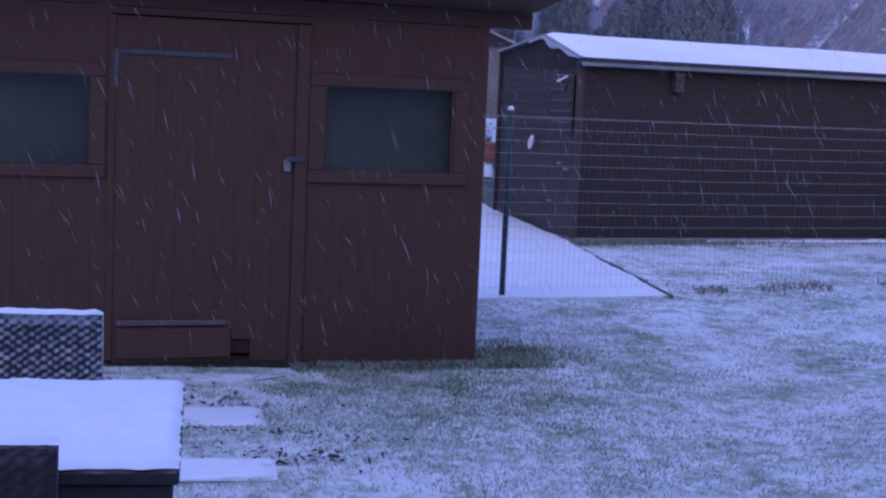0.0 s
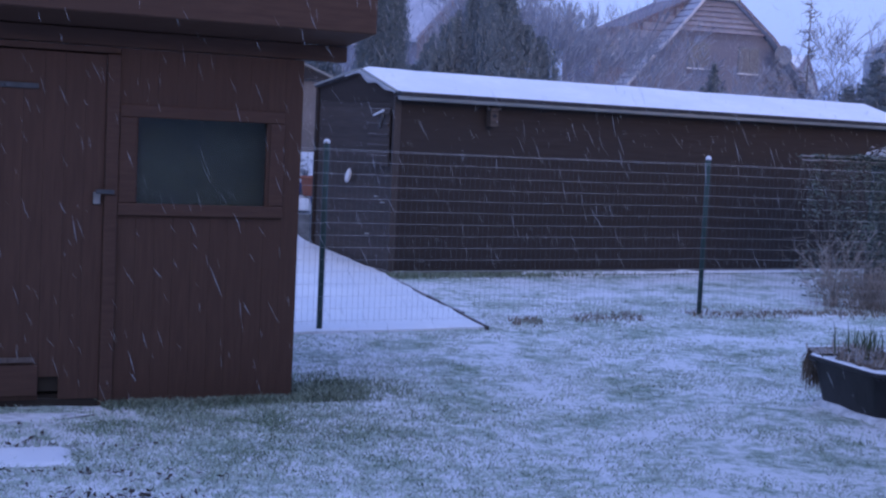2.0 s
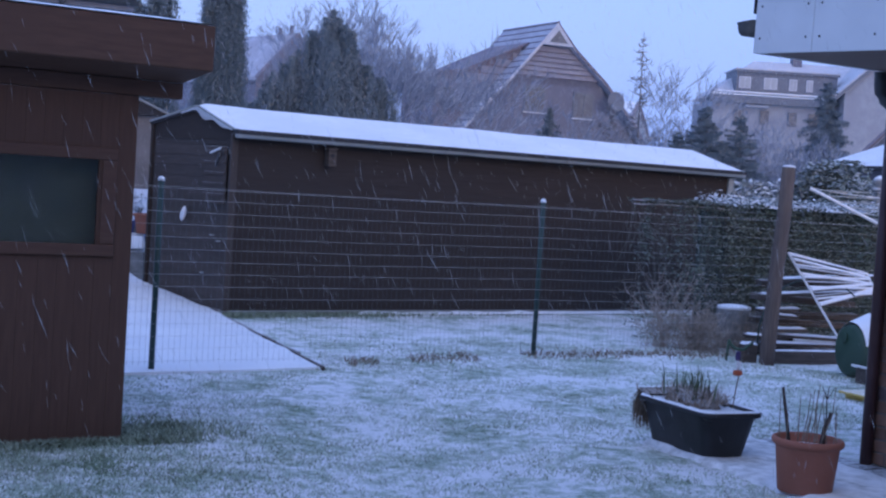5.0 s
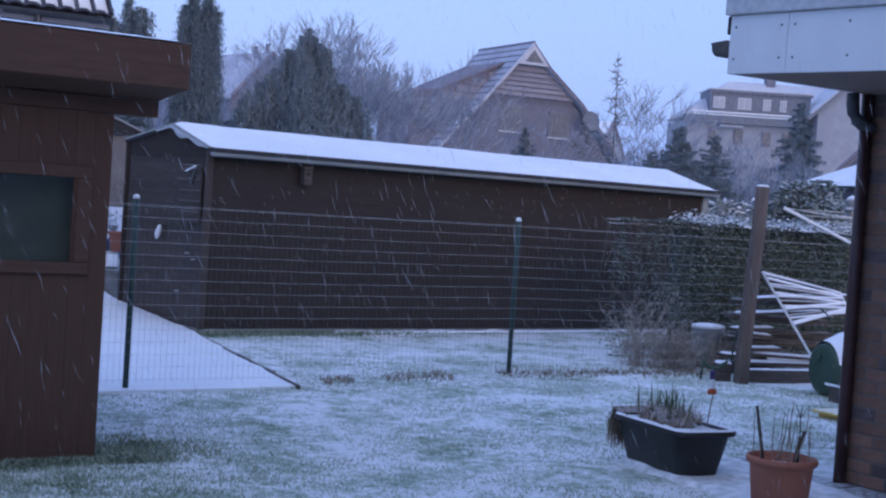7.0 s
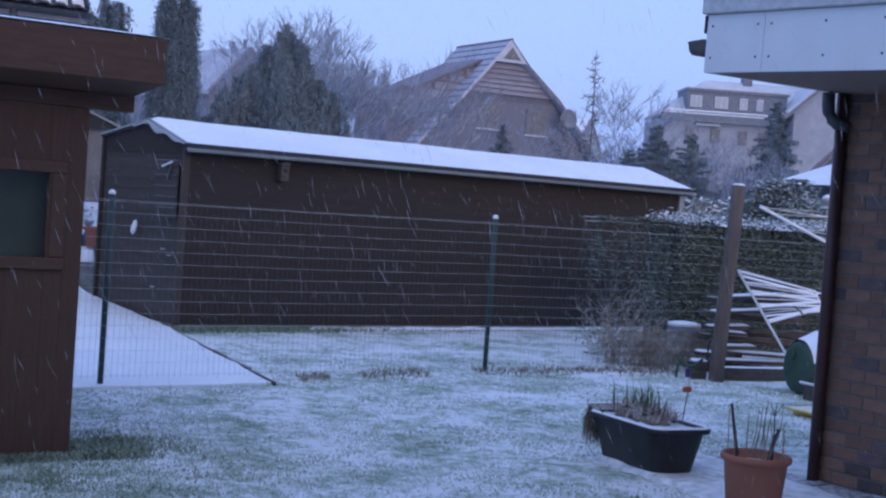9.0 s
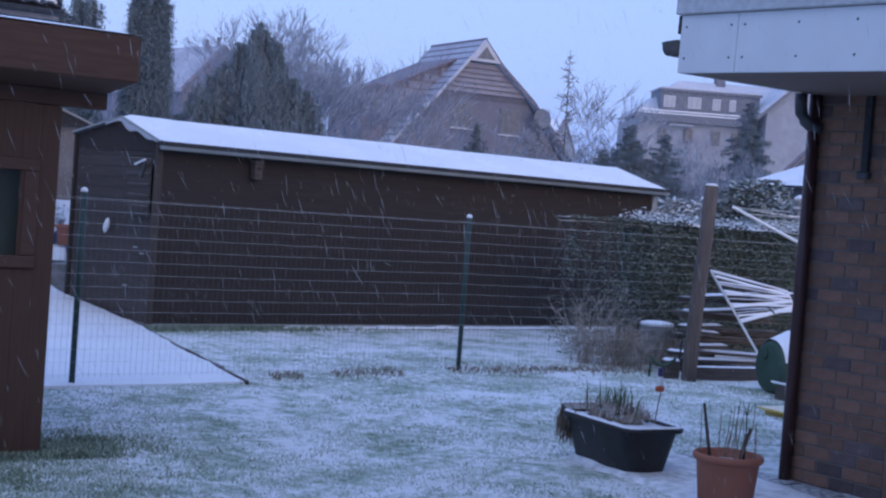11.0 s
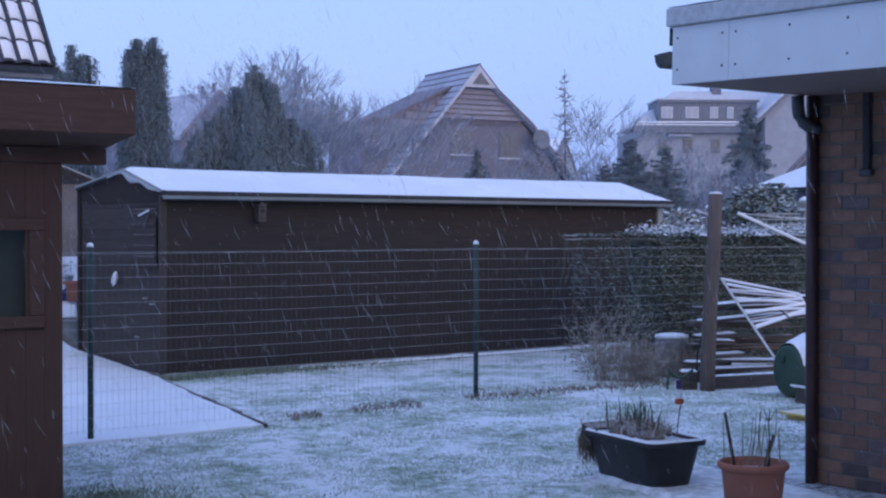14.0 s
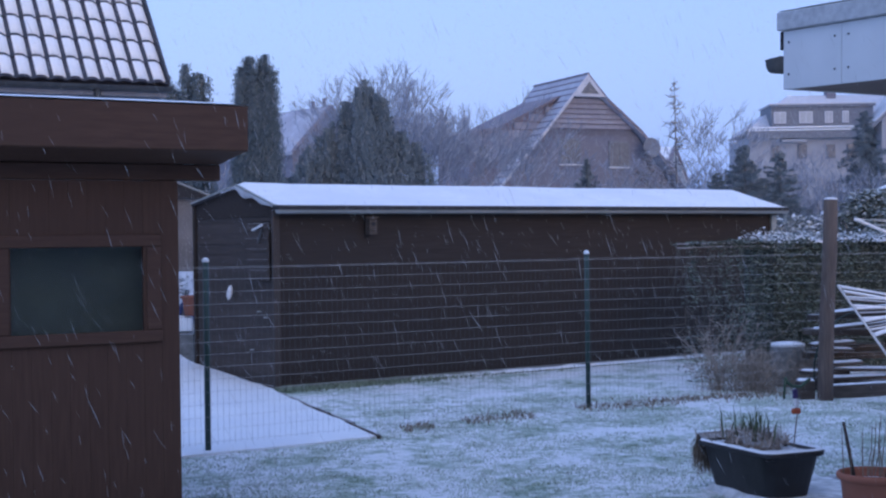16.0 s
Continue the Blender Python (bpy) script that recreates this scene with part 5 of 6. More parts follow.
# ---- neighbour's tiled roof ----
def build_tile_house():
    h = thing("neighbour_house", axes_at(-0.47, 19.02, 0.955, 0.297), "neighbouring house with snow-dusted dark tiled roof", "house")
    Z = 3.75
    part("wall", box(-9.0, -0.12, 0.35, 8.0, 0.0, Z - 0.05), RENDER_PALE, h)
    bm = bmesh.new()
    prof = [(-0.06 + 0.065 * math.cos(t), Z - 0.03 + 0.07 * math.sin(t)) for t in (math.pi * (1 + k / 8) for k in range(9))]
    a, b = [bm.verts.new((-9.0, y, z)) for y, z in prof], [bm.verts.new((0.02, y, z)) for y, z in prof]
    for k in range(8):
        bm.faces.new((a[k], b[k], b[k + 1], a[k + 1]))
    bm.faces.new(a), bm.faces.new(b[::-1])
    part("gutter", bm, ZINC, h, "dark zinc gutter", True)
    part("eave_box", box(-9.0, -0.02, -0.02, 0.34, Z - 0.16, Z - 0.02), SLATE_WALL, h)
    part("downpipe", tube([(-0.95, -0.06, Z - 0.08), (-0.95, -0.04, Z - 0.25), (-0.95, 0.25, Z - 0.5), (-0.95, 0.28, 0)], [0.05] * 4, 10), ZINC, h, "", True)
    slope = radians(47)
    roof = part("roof", box(-9.0, 0.0, 0.0, 6.0, -0.09, -0.045), ROOF_TILE, h, "steep tiled roof", m=pose(0, -0.03, Z + 0.03, 47))
    # one wavy tile with its snow
    w, l = 0.216, 0.44

    def wave(u):
        return 0.020 * math.sin(2 * math.pi * (u - 0.12)) + 0.006 * math.sin(4 * math.pi * u)

    def tile(lift, y0, y1, u0, u1, skirt, n=10):
        bm = bmesh.new()
        top = []
        for i in range(n + 1):
            u = u0 + (u1 - u0) * i / n
            z = wave(u)
            top.append((bm.verts.new((u * w, y0, z + lift + 0.018)), bm.verts.new((u * w, y1, z + lift - 0.004)), bm.verts.new((u * w, y0, z + lift + 0.018 - skirt))))
        for p, q in zip(top, top[1:]):
            bm.faces.new((p[0], q[0], q[1], p[1]))
            bm.faces.new((p[2], q[2], q[0], p[0]))
        return bm

    tile_me = mesh_of(tile(0.0, -0.03, l, 0.0, 1.04, 0.03), ROOF_TILE, False)
    snow_me = mesh_of(tile(0.016, 0.01, l - 0.035, 0.10, 0.86, 0.016, 9), SNOW, True)
    for c in range(16):
        for r in range(9):
            k = part("tile", tile_me, None, roof, m=pose(-0.23 - c * w, 0.02 + r * l * 0.93, 0.0, 0, 0, 0))
            part("snow_pad", snow_me, None, k)
    part("verge", box(-0.02, 0.015, 0.0, 6.0, -0.10, 0.05, 0.006), ROOF_TILE, roof)
    return h


build_tile_house()


# ---- grey building behind the hut ----
def build_grey_building():
    b = thing("grey_outbuilding", axes_at(-3.0, 25.8, 0.97, 0.24), "plain grey rendered outbuilding behind the shed", "outbuilding")
    part("wall", box(-0.6, 3.05, 0.0, 3.0, 0.0, 2.50), RENDER_GREY, b)
    part("roof", solid([(-0.7, -0.15, 2.50), (3.2, -0.15, 2.50), (2.05, -0.15, 2.97)], [(-0.7, 3.2, 2.50), (3.2, 3.2, 2.50), (2.05, 3.2, 2.97)]), FELT, b)
    for x0, z0, x1, z1 in ((-0.7, 2.51, 2.05, 2.98), (2.05, 2.98, 3.2, 2.51)):
        part("verge", tube([(x0, -0.17, z0), (x1, -0.17, z1)], [0.022, 0.022], 6), GUTTER, b)


build_grey_building()


# ---- trees ----
def spray(points, size, seed):
    """Small upright sprays of needles, each turned outwards from its spire: rows of place and outward way."""
    r = random.Random(seed)
    verts, faces = [], []
    for o, out in points:
        s = size * r.uniform(0.6, 1.5)
        nrm = (out + Vector((r.gauss(0, 0.55), r.gauss(0, 0.55), 0.22 + r.gauss(0, 0.3)))).normalized()
        side = nrm.cross((0, 0, 1)).normalized()
        up = (side.cross(nrm) + side * r.gauss(0, 0.5) + out * 0.3).normalized()
        i = len(verts)
        verts += [tuple(o - up * s), tuple(o + side * s * 0.34), tuple(o + up * s * 1.3), tuple(o - side * s * 0.34)]
        faces.append((i, i + 1, i + 2, i + 3))
    me = bpy.data.meshes.new("mesh")
    me.from_pydata(verts, [], faces)
    return me


def build_conifer(x, y, spires, n, size, material, label, seed, blunt=0.6, tiers=0.0, tufts=()):
    """A crown of several spires: rows of offset across, offset in depth, height and half width."""
    t = thing("conifer", pose(x, y, 0), label, "tree")
    h = max(sp[2] for sp in spires)
    part("trunk", tube([(0, 0, -0.2), (0.03, 0, h * 0.5), (0, 0, h * 0.9)], [0.03 * h, 0.02 * h, 0.01], 8), BARK, t)
    r, pts = random.Random(seed), []
    if tufts:       # many small leaders that break the outline: count, top, spread, fall, width
        count, top, spread, fall, wide = tufts
        spires = list(spires)
        for _ in range(count):
            dx = r.uniform(-spread, spread)
            spires.append((dx, r.uniform(-0.3, 0.3), top - fall * abs(dx) - r.uniform(0, 0.9) ** 1.5, r.uniform(0.6, 1.2) * wide))
    total = sum(sp[2] * sp[3] for sp in spires)
    for k, (dx, dy, sh, sw) in enumerate(spires):
        for _ in range(int(1.35 * n * sh * sw / total)):
            v = r.random() ** 0.8
            a = r.uniform(0, 6.283)
            env = sw * (1 - v) ** blunt * (0.8 + 0.2 * min(1, v * 4))
            if tiers:
                env *= 1 - tiers * (1 - abs(math.sin(v * sh * 3.6 + k * 1.7 + 2.2 * math.cos(a) + 1.3 * math.sin(2 * a))))
            ca, sa = math.cos(a), math.sin(a)
            env *= 1 + 0.30 * noise.noise((ca * 1.5 + seed, sa * 1.5 + k * 3, v * sh * 0.8)) + 0.34 * noise.noise((ca * 4 + seed, sa * 4, v * sh * 2.4))
            q = env * (1 - 0.35 * r.random() ** 2.5) + abs(r.gauss(0, 0.075 if r.random() < 0.94 else 0.13))
            pts.append((Vector((dx + q * ca, dy + q * sa, v * sh)), Vector((ca, sa, 0))))
    me = spray(pts, size, seed)
    me.materials.append(material)
    part("crown", me, None, t)


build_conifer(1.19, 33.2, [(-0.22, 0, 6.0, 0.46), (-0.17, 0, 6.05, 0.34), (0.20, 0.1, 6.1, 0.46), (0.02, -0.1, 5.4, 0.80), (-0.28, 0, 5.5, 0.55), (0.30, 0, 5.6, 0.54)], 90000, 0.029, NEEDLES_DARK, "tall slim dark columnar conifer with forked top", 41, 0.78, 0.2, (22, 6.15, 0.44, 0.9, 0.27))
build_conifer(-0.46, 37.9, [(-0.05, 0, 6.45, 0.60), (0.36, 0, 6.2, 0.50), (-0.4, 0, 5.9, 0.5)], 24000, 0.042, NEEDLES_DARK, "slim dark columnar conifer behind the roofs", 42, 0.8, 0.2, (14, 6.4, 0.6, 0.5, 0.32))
build_conifer(4.35, 38.6, [(0, 0, 6.15, 0.85), (-0.55, 0.1, 5.55, 0.95), (0.55, -0.1, 5.6, 1.0), (1.05, 0, 4.7, 1.3), (-1.05, 0, 4.8, 1.2), (0.2, 0.2, 5.95, 0.75), (-0.2, -0.2, 5.85, 1.0), (0.0, -0.3, 5.3, 2.1)], 150000, 0.034, NEEDLES, "broad conifer with several tops, haze painted into its grey-green", 43, 0.95, 0.42, (44, 6.15, 1.9, 1.15, 0.50))
build_conifer(2.9, 40.5, [(0, 0, 4.0, 1.1), (0.7, 0, 3.7, 0.9), (-0.6, 0, 3.5, 0.9)], 30000, 0.045, NEEDLES, "low conifer, haze painted into its grey-green", 44, 0.6)
def build_fir(x, y, h, w, n, size, material, label, seed, droop=0.30, low=0.0):
    """A fir of drooping boughs set round the stem, each hung with sprays of needles."""
    t = thing("fir", pose(x, y, 0), label, "tree")
    part("trunk", tube([(0, 0, -0.2), (0.04, 0, h * 0.5), (0.02, 0, h * 0.97)], [0.022 * h, 0.015 * h, 0.008], 8), BARK, t)
    r, pts = random.Random(seed), []
    boughs = int(h * 36)
    for k in range(boughs):
        v = low + (1 - low) * (k + r.random()) / boughs
        a = k * 2.4 + r.gauss(0, 0.4)
        l = w * ((1 - v) ** 0.8 + 0.05) * r.uniform(0.55, 1.2)
        ca, sa = math.cos(a), math.sin(a)
        m = max(12, int(n * (1 - v + 0.12) / boughs * 1.6))
        for _ in range(m):
            q = r.random() ** 0.7
            z = v * h - droop * l * q + 0.16 * l * q * q
            side = r.gauss(0, 0.17) * l * (1.15 - q) + r.gauss(0, 0.02)
            pts.append((Vector((l * q * ca - side * sa, l * q * sa + side * ca, max(0.05, z - abs(r.gauss(0, 0.07)) * l))), Vector((ca, sa, -0.2))))
    me = spray(pts, size, seed)
    me.materials.append(material)
    part("crown", me, None, t)


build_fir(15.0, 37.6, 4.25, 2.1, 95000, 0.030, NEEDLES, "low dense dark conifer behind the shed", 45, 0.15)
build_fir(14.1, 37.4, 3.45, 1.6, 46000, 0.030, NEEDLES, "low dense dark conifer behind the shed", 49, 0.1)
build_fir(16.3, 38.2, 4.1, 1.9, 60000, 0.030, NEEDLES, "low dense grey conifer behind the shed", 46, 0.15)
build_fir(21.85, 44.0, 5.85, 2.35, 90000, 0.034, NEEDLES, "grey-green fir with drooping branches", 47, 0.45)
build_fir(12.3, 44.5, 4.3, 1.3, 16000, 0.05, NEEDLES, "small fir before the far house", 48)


def build_bare_tree(x, y, h, spread, seed, label, depth=5, first=4, thick=0.10, lean=0.45, material=BARK, upright=0.35, name="bare_tree"):
    t = thing(name, pose(x, y, 0), label, "tree")
    r = random.Random(seed)
    verts, faces = [], []

    def limb(p, d, l, rad, level):
        n = 2 if level < 2 else 1
        for s in range(n):
            q = p + d * (l / n)
            side = d.cross((0.3, 0.2, 1) if abs(d.z) < 0.9 else (1, 0, 0)).normalized()
            up = side.cross(d)
            i, k = len(verts), (5 if level < 2 else 3)
            rad = max(rad, 0.0075)
            r2 = max(0.0065, rad * (0.8 if level else 0.85))
            for c, rr in ((p, rad), (q, r2)):
                verts.extend(tuple(c + rr * (math.cos(6.283 * j / k) * side + math.sin(6.283 * j / k) * up)) for j in range(k))
            faces.extend((i + j, i + (j + 1) % k, i + k + (j + 1) % k, i + k + j) for j in range(k))
            p, rad = q, r2
            d = (d + Vector((r.gauss(0, 0.12), r.gauss(0, 0.12), 0.03))).normalized()
        if level >= depth:
            return
        for s in range(first if level == 0 else r.choice((2, 3, 3))):
            e = (d + Vector((r.gauss(0, lean), r.gauss(0, lean), upright * r.random()))).normalized()
            limb(p, e, l * r.uniform(0.62, 0.9) * (spread if level == 0 else 1), rad * r.uniform(0.5, 0.72), level + 1)

    limb(Vector((0, 0, -0.1)), Vector((0, 0, 1)), h * 0.26, thick, 0)
    top = max(v[2] for v in verts)
    verts = [(a * h / top, b * h / top, c * h / top) for a, b, c in verts]
    me = bpy.data.meshes.new("mesh")
    me.from_pydata(verts, [], faces)
    me.materials.append(material)
    part("crown", me, None, t)


# pale blue base colour holds the distance haze, besides the rime
FAR_TWIG = mat("hazed_rimed_branches", (0.195, 0.230, 0.30), (0.295, 0.335, 0.415), 20, 0.9, 0.0, snow=0.5, snow_lo=0.3, snow_hi=0.9)
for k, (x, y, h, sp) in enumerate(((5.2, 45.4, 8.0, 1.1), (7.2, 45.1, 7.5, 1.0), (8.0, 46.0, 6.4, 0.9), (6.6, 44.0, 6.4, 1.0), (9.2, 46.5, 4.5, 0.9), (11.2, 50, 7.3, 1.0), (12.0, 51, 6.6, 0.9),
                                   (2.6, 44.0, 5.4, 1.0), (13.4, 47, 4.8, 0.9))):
    build_bare_tree(x, y, h, sp, 60 + k, "leafless tree with fine rimed twigs, paled by painted haze", 7 if k < 4 else 6, 5, 0.08, 0.40, FAR_TWIG)
build_bare_tree(16.9, 45.6, 6.4, 0.9, 81, "leafless young tree with spreading rimed branches, paled by painted haze", 6, 3, 0.07, 0.5, FAR_TWIG)
build_bare_tree(17.3, 45.9, 5.6, 1.0, 83, "leafless young tree with spreading rimed branches, paled by painted haze", 6, 3, 0.06, 0.55, FAR_TWIG)


def build_larch(x, y, h, seed):
    t = thing("larch", pose(x, y, 0), "thin leafless larch with short level branches", "tree")
    bm = tube([(0, 0, -0.1), (0.04, 0, h * 0.5), (0, 0, h)], [0.05, 0.032, 0.008], 6)
    r = random.Random(seed)
    for k in range(70):
        z = h * (0.2 + 0.78 * r.random())
        a, l = r.uniform(0, 6.28), 1.55 * (1.02 - z / h) ** 0.75 * r.uniform(0.35, 1.1)
        d = Vector((math.cos(a), math.sin(a), 0.1))
        tube([(0, 0, z), d * l * 0.5 + Vector((0, 0, z - 0.03)), d * l + Vector((0, 0, z + 0.16 * l))], [0.020, 0.015, 0.009], 3, bm)
        for s in range(5):
            q = d * l * r.uniform(0.3, 1) + Vector((0, 0, z))
            tube([q, q + Vector((r.gauss(0, 0.12), r.gauss(0, 0.12), r.gauss(0.02, 0.10)))], [0.012, 0.008], 3, bm)
    part("crown", bm, BARK, t)


build_larch(15.8, 45.8, 7.2, 5)
build_larch(15.2, 47.0, 4.8, 6)
# thickets behind the shed
for k, (x, y, w, h) in enumerate(((2.2, 36, 1.6, 3.4), (5.6, 40, 1.5, 3.6), (7.4, 42, 1.6, 3.6), (9.2, 42, 1.7, 3.0), (11.0, 42, 1.6, 3.0), (12.8, 41, 1.6, 3.2), (14.2, 41, 1.5, 3.5), (17.5, 40, 1.6, 3.4),
                                  (19.0, 40, 1.6, 3.7), (20.6, 41, 1.5, 4.0), (10.0, 52, 2.0, 3.3), (13.0, 52, 2.2, 3.6), (16.0, 52, 2.2, 4.3), (4.0, 47, 2.0, 4.6), (22.5, 41, 1.5, 3.5), (19.6, 52, 2.0, 5.0), (22.4, 52, 2.2, 5.4), (25.2, 55, 2.4, 5.6), (1.0, 45, 1.6, 4.6), (18.5, 50, 2.0, 4.6), (7.0, 47, 1.8, 4.2))):
    t = thing("thicket", pose(x, y, 0), "dense leafless thicket with rimed twigs, paled by painted haze", "thicket")
    r, pts, verts, faces = random.Random(100 + k), [], [], []
    for s in range(3600):
        a, q = r.uniform(0, 6.28), math.sqrt(r.random()) * w
        z = h * r.random() ** 0.75 * (1 - 0.45 * (q / w) ** 2) * (1 + 0.15 * noise.noise((q * math.cos(a), q * math.sin(a), k)))
        d = Vector((r.gauss(0, 0.45), r.gauss(0, 0.45), 1)).normalized() * r.uniform(0.15, 0.5)
        p = Vector((q * math.cos(a), q * math.sin(a) * 0.6, max(0, z - d.z)))
        sd = d.cross((r.gauss(0, 1), r.gauss(0, 1), 0.1)).normalized() * r.uniform(0.008, 0.024)
        i = len(verts)
        verts += [tuple(p - sd), tuple(p + sd), tuple(p + d)]
        faces.append((i, i + 1, i + 2))
    me = bpy.data.meshes.new("mesh")
    me.from_pydata(verts, [], faces)
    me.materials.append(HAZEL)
    part("growth", me, None, t, kind="stuff")


# ---- far houses ----
def gable_rows(parent, left_of, right_of, z0, z1, n, y, lift):
    """Courses of tiles on an upright gable skirt."""
    for k in range(n):
        a, b = z0 + (z1 - z0) * k / n, z0 + (z1 - z0) * (k + 1) / n
        la, lb, ra, rb = left_of(a), left_of(b), right_of(a), right_of(b)
        row = part("tile_course", solid([(-la, y - lift, a), (ra, y - lift, a), (rb, y, b), (-lb, y, b)], [(-la, y + 0.1, a), (ra, y + 0.1, a), (rb, y + 0.1, b), (-lb, y + 0.1, b)]), FAR_SKIRT, parent)
        part("course_edge", box(-la, ra, y - lift - 0.012, y - lift + 0.05, a - 0.032, a - 0.002), FAR_TILE, row)


def along(points, z):
    """How far out a roof line stands at a height: rows of distance and height, from the top down."""
    for (xa, za), (xb, zb) in zip(points, points[1:]):
        if zb <= z <= za:
            return xa + (xb - xa) * (za - z) / (za - zb)
    return points[-1][0]


def build_gable_house():
    h = thing("gable_house", pose(16.60, 60.1, -0.12, 0, 0, 14), "brick house with steep half-snowed red roof and gable", "house")
    AP, DP = 9.1, 4.6
    west = [(0.0, AP), (2.05, 6.7), (5.15, 3.3)]
    east = [(0.0, AP), (0.98, 8.03), (2.7, 6.65), (4.3, 4.95), (5.4, 3.5)]
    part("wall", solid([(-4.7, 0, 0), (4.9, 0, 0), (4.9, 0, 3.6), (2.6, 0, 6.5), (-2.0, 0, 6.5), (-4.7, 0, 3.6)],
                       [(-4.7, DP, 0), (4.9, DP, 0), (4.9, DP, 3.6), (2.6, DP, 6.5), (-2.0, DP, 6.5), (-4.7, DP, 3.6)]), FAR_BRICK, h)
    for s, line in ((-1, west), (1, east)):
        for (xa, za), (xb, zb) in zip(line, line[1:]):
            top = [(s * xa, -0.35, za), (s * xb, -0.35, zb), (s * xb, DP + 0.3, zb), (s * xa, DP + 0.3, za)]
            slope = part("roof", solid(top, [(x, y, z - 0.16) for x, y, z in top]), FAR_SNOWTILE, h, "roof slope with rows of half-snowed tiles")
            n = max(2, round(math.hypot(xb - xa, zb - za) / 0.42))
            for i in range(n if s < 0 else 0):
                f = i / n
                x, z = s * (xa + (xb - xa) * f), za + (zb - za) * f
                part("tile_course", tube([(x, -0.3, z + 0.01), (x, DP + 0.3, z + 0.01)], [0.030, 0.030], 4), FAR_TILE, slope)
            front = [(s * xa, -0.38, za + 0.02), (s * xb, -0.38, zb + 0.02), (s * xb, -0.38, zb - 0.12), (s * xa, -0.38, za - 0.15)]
            part("verge_board", solid(front, [(x, -0.30, z) for x, y, z in front]), FAR_TILE if s > 0 else FAR_HAZED_FROST, h)
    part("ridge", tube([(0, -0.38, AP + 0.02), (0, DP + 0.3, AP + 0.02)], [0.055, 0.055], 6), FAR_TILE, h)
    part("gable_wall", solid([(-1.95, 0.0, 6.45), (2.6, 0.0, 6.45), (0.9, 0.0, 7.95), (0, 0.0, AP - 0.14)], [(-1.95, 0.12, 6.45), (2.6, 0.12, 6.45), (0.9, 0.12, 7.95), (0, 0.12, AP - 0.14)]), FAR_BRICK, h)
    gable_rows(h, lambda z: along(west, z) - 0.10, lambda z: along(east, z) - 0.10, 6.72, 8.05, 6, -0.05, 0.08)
    w = part("gable_window", solid([(-0.74, -0.42, 8.10), (0.80, -0.42, 8.10), (0, -0.42, AP - 0.10)], [(-0.74, 0.0, 8.10), (0.80, 0.0, 8.10), (0, 0.0, AP - 0.10)]), FAR_HAZED_FROST, h, "white-framed triangular gable window")
    part("pane", solid([(-0.44, -0.435, 8.22), (0.47, -0.435, 8.22), (0, -0.435, 8.76)], [(-0.44, -0.422, 8.22), (0.47, -0.422, 8.22), (0, -0.422, 8.76)]), FAR_GLASS, w)
    for x, z in ((-1.25, 5.2), (1.25, 5.1), (-1.25, 2.2), (1.25, 2.2)):
        w = part("window", box(x - 0.08, x + 0.98, -0.05, 0.0, z - 0.08, z + 1.08), SLATE_WALL, h, "dull window with a snowy sill")
        part("pane", box(x, x + 0.42, -0.065, -0.052, z, z + 1.0), FAR_GLASS, w)
        part("pane", box(x + 0.46, x + 0.90, -0.065, -0.052, z, z + 1.0), FAR_GLASS, w)
        part("sill", box(x - 0.12, x + 1.02, -0.14, -0.052, z - 0.13, z - 0.082), SNOW, w)
    # broad dormer in the western slope
    d = part("dormer", solid([(-5.25, 1.0, 3.4), (-0.9, 1.0, 3.4), (-0.9, 1.0, 8.1), (-3.92, 1.0, 6.7), (-5.25, 1.0, 6.5)],
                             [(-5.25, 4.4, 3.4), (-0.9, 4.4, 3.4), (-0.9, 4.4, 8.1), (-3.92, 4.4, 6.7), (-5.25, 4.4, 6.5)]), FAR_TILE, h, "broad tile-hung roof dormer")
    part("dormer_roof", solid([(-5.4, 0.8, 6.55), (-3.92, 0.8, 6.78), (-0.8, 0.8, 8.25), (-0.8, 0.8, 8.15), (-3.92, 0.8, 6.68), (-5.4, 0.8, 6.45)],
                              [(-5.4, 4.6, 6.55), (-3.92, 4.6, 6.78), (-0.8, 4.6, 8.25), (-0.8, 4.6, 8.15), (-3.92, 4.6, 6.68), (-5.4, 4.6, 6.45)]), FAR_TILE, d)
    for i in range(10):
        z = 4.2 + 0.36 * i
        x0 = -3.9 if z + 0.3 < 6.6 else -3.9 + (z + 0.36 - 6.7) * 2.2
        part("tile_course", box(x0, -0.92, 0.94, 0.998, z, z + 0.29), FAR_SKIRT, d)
    w = part("window", box(-4.95, -4.2, 0.93, 0.998, 5.2, 6.0), FAR_WHITE, d, "pale dormer window")
    part("pane", box(-4.87, -4.28, 0.915, 0.928, 5.28, 5.92), FAR_GLASS, w)
    part("satellite_dish", lathe([(0.02, 0.0), (0.3, 0.04), (0.43, 0.10), (0.45, 0.115), (0.42, 0.11), (0.02, 0.03)], 24), SLATE_WALL, h, "round grey satellite dish", True, pose(2.98, -0.62, 5.85, 82))
    part("dish_arm", tube([(2.98, -0.6, 5.85), (2.98, 0.1, 5.75)], [0.04, 0.04], 6), ZINC, h)


build_gable_house()


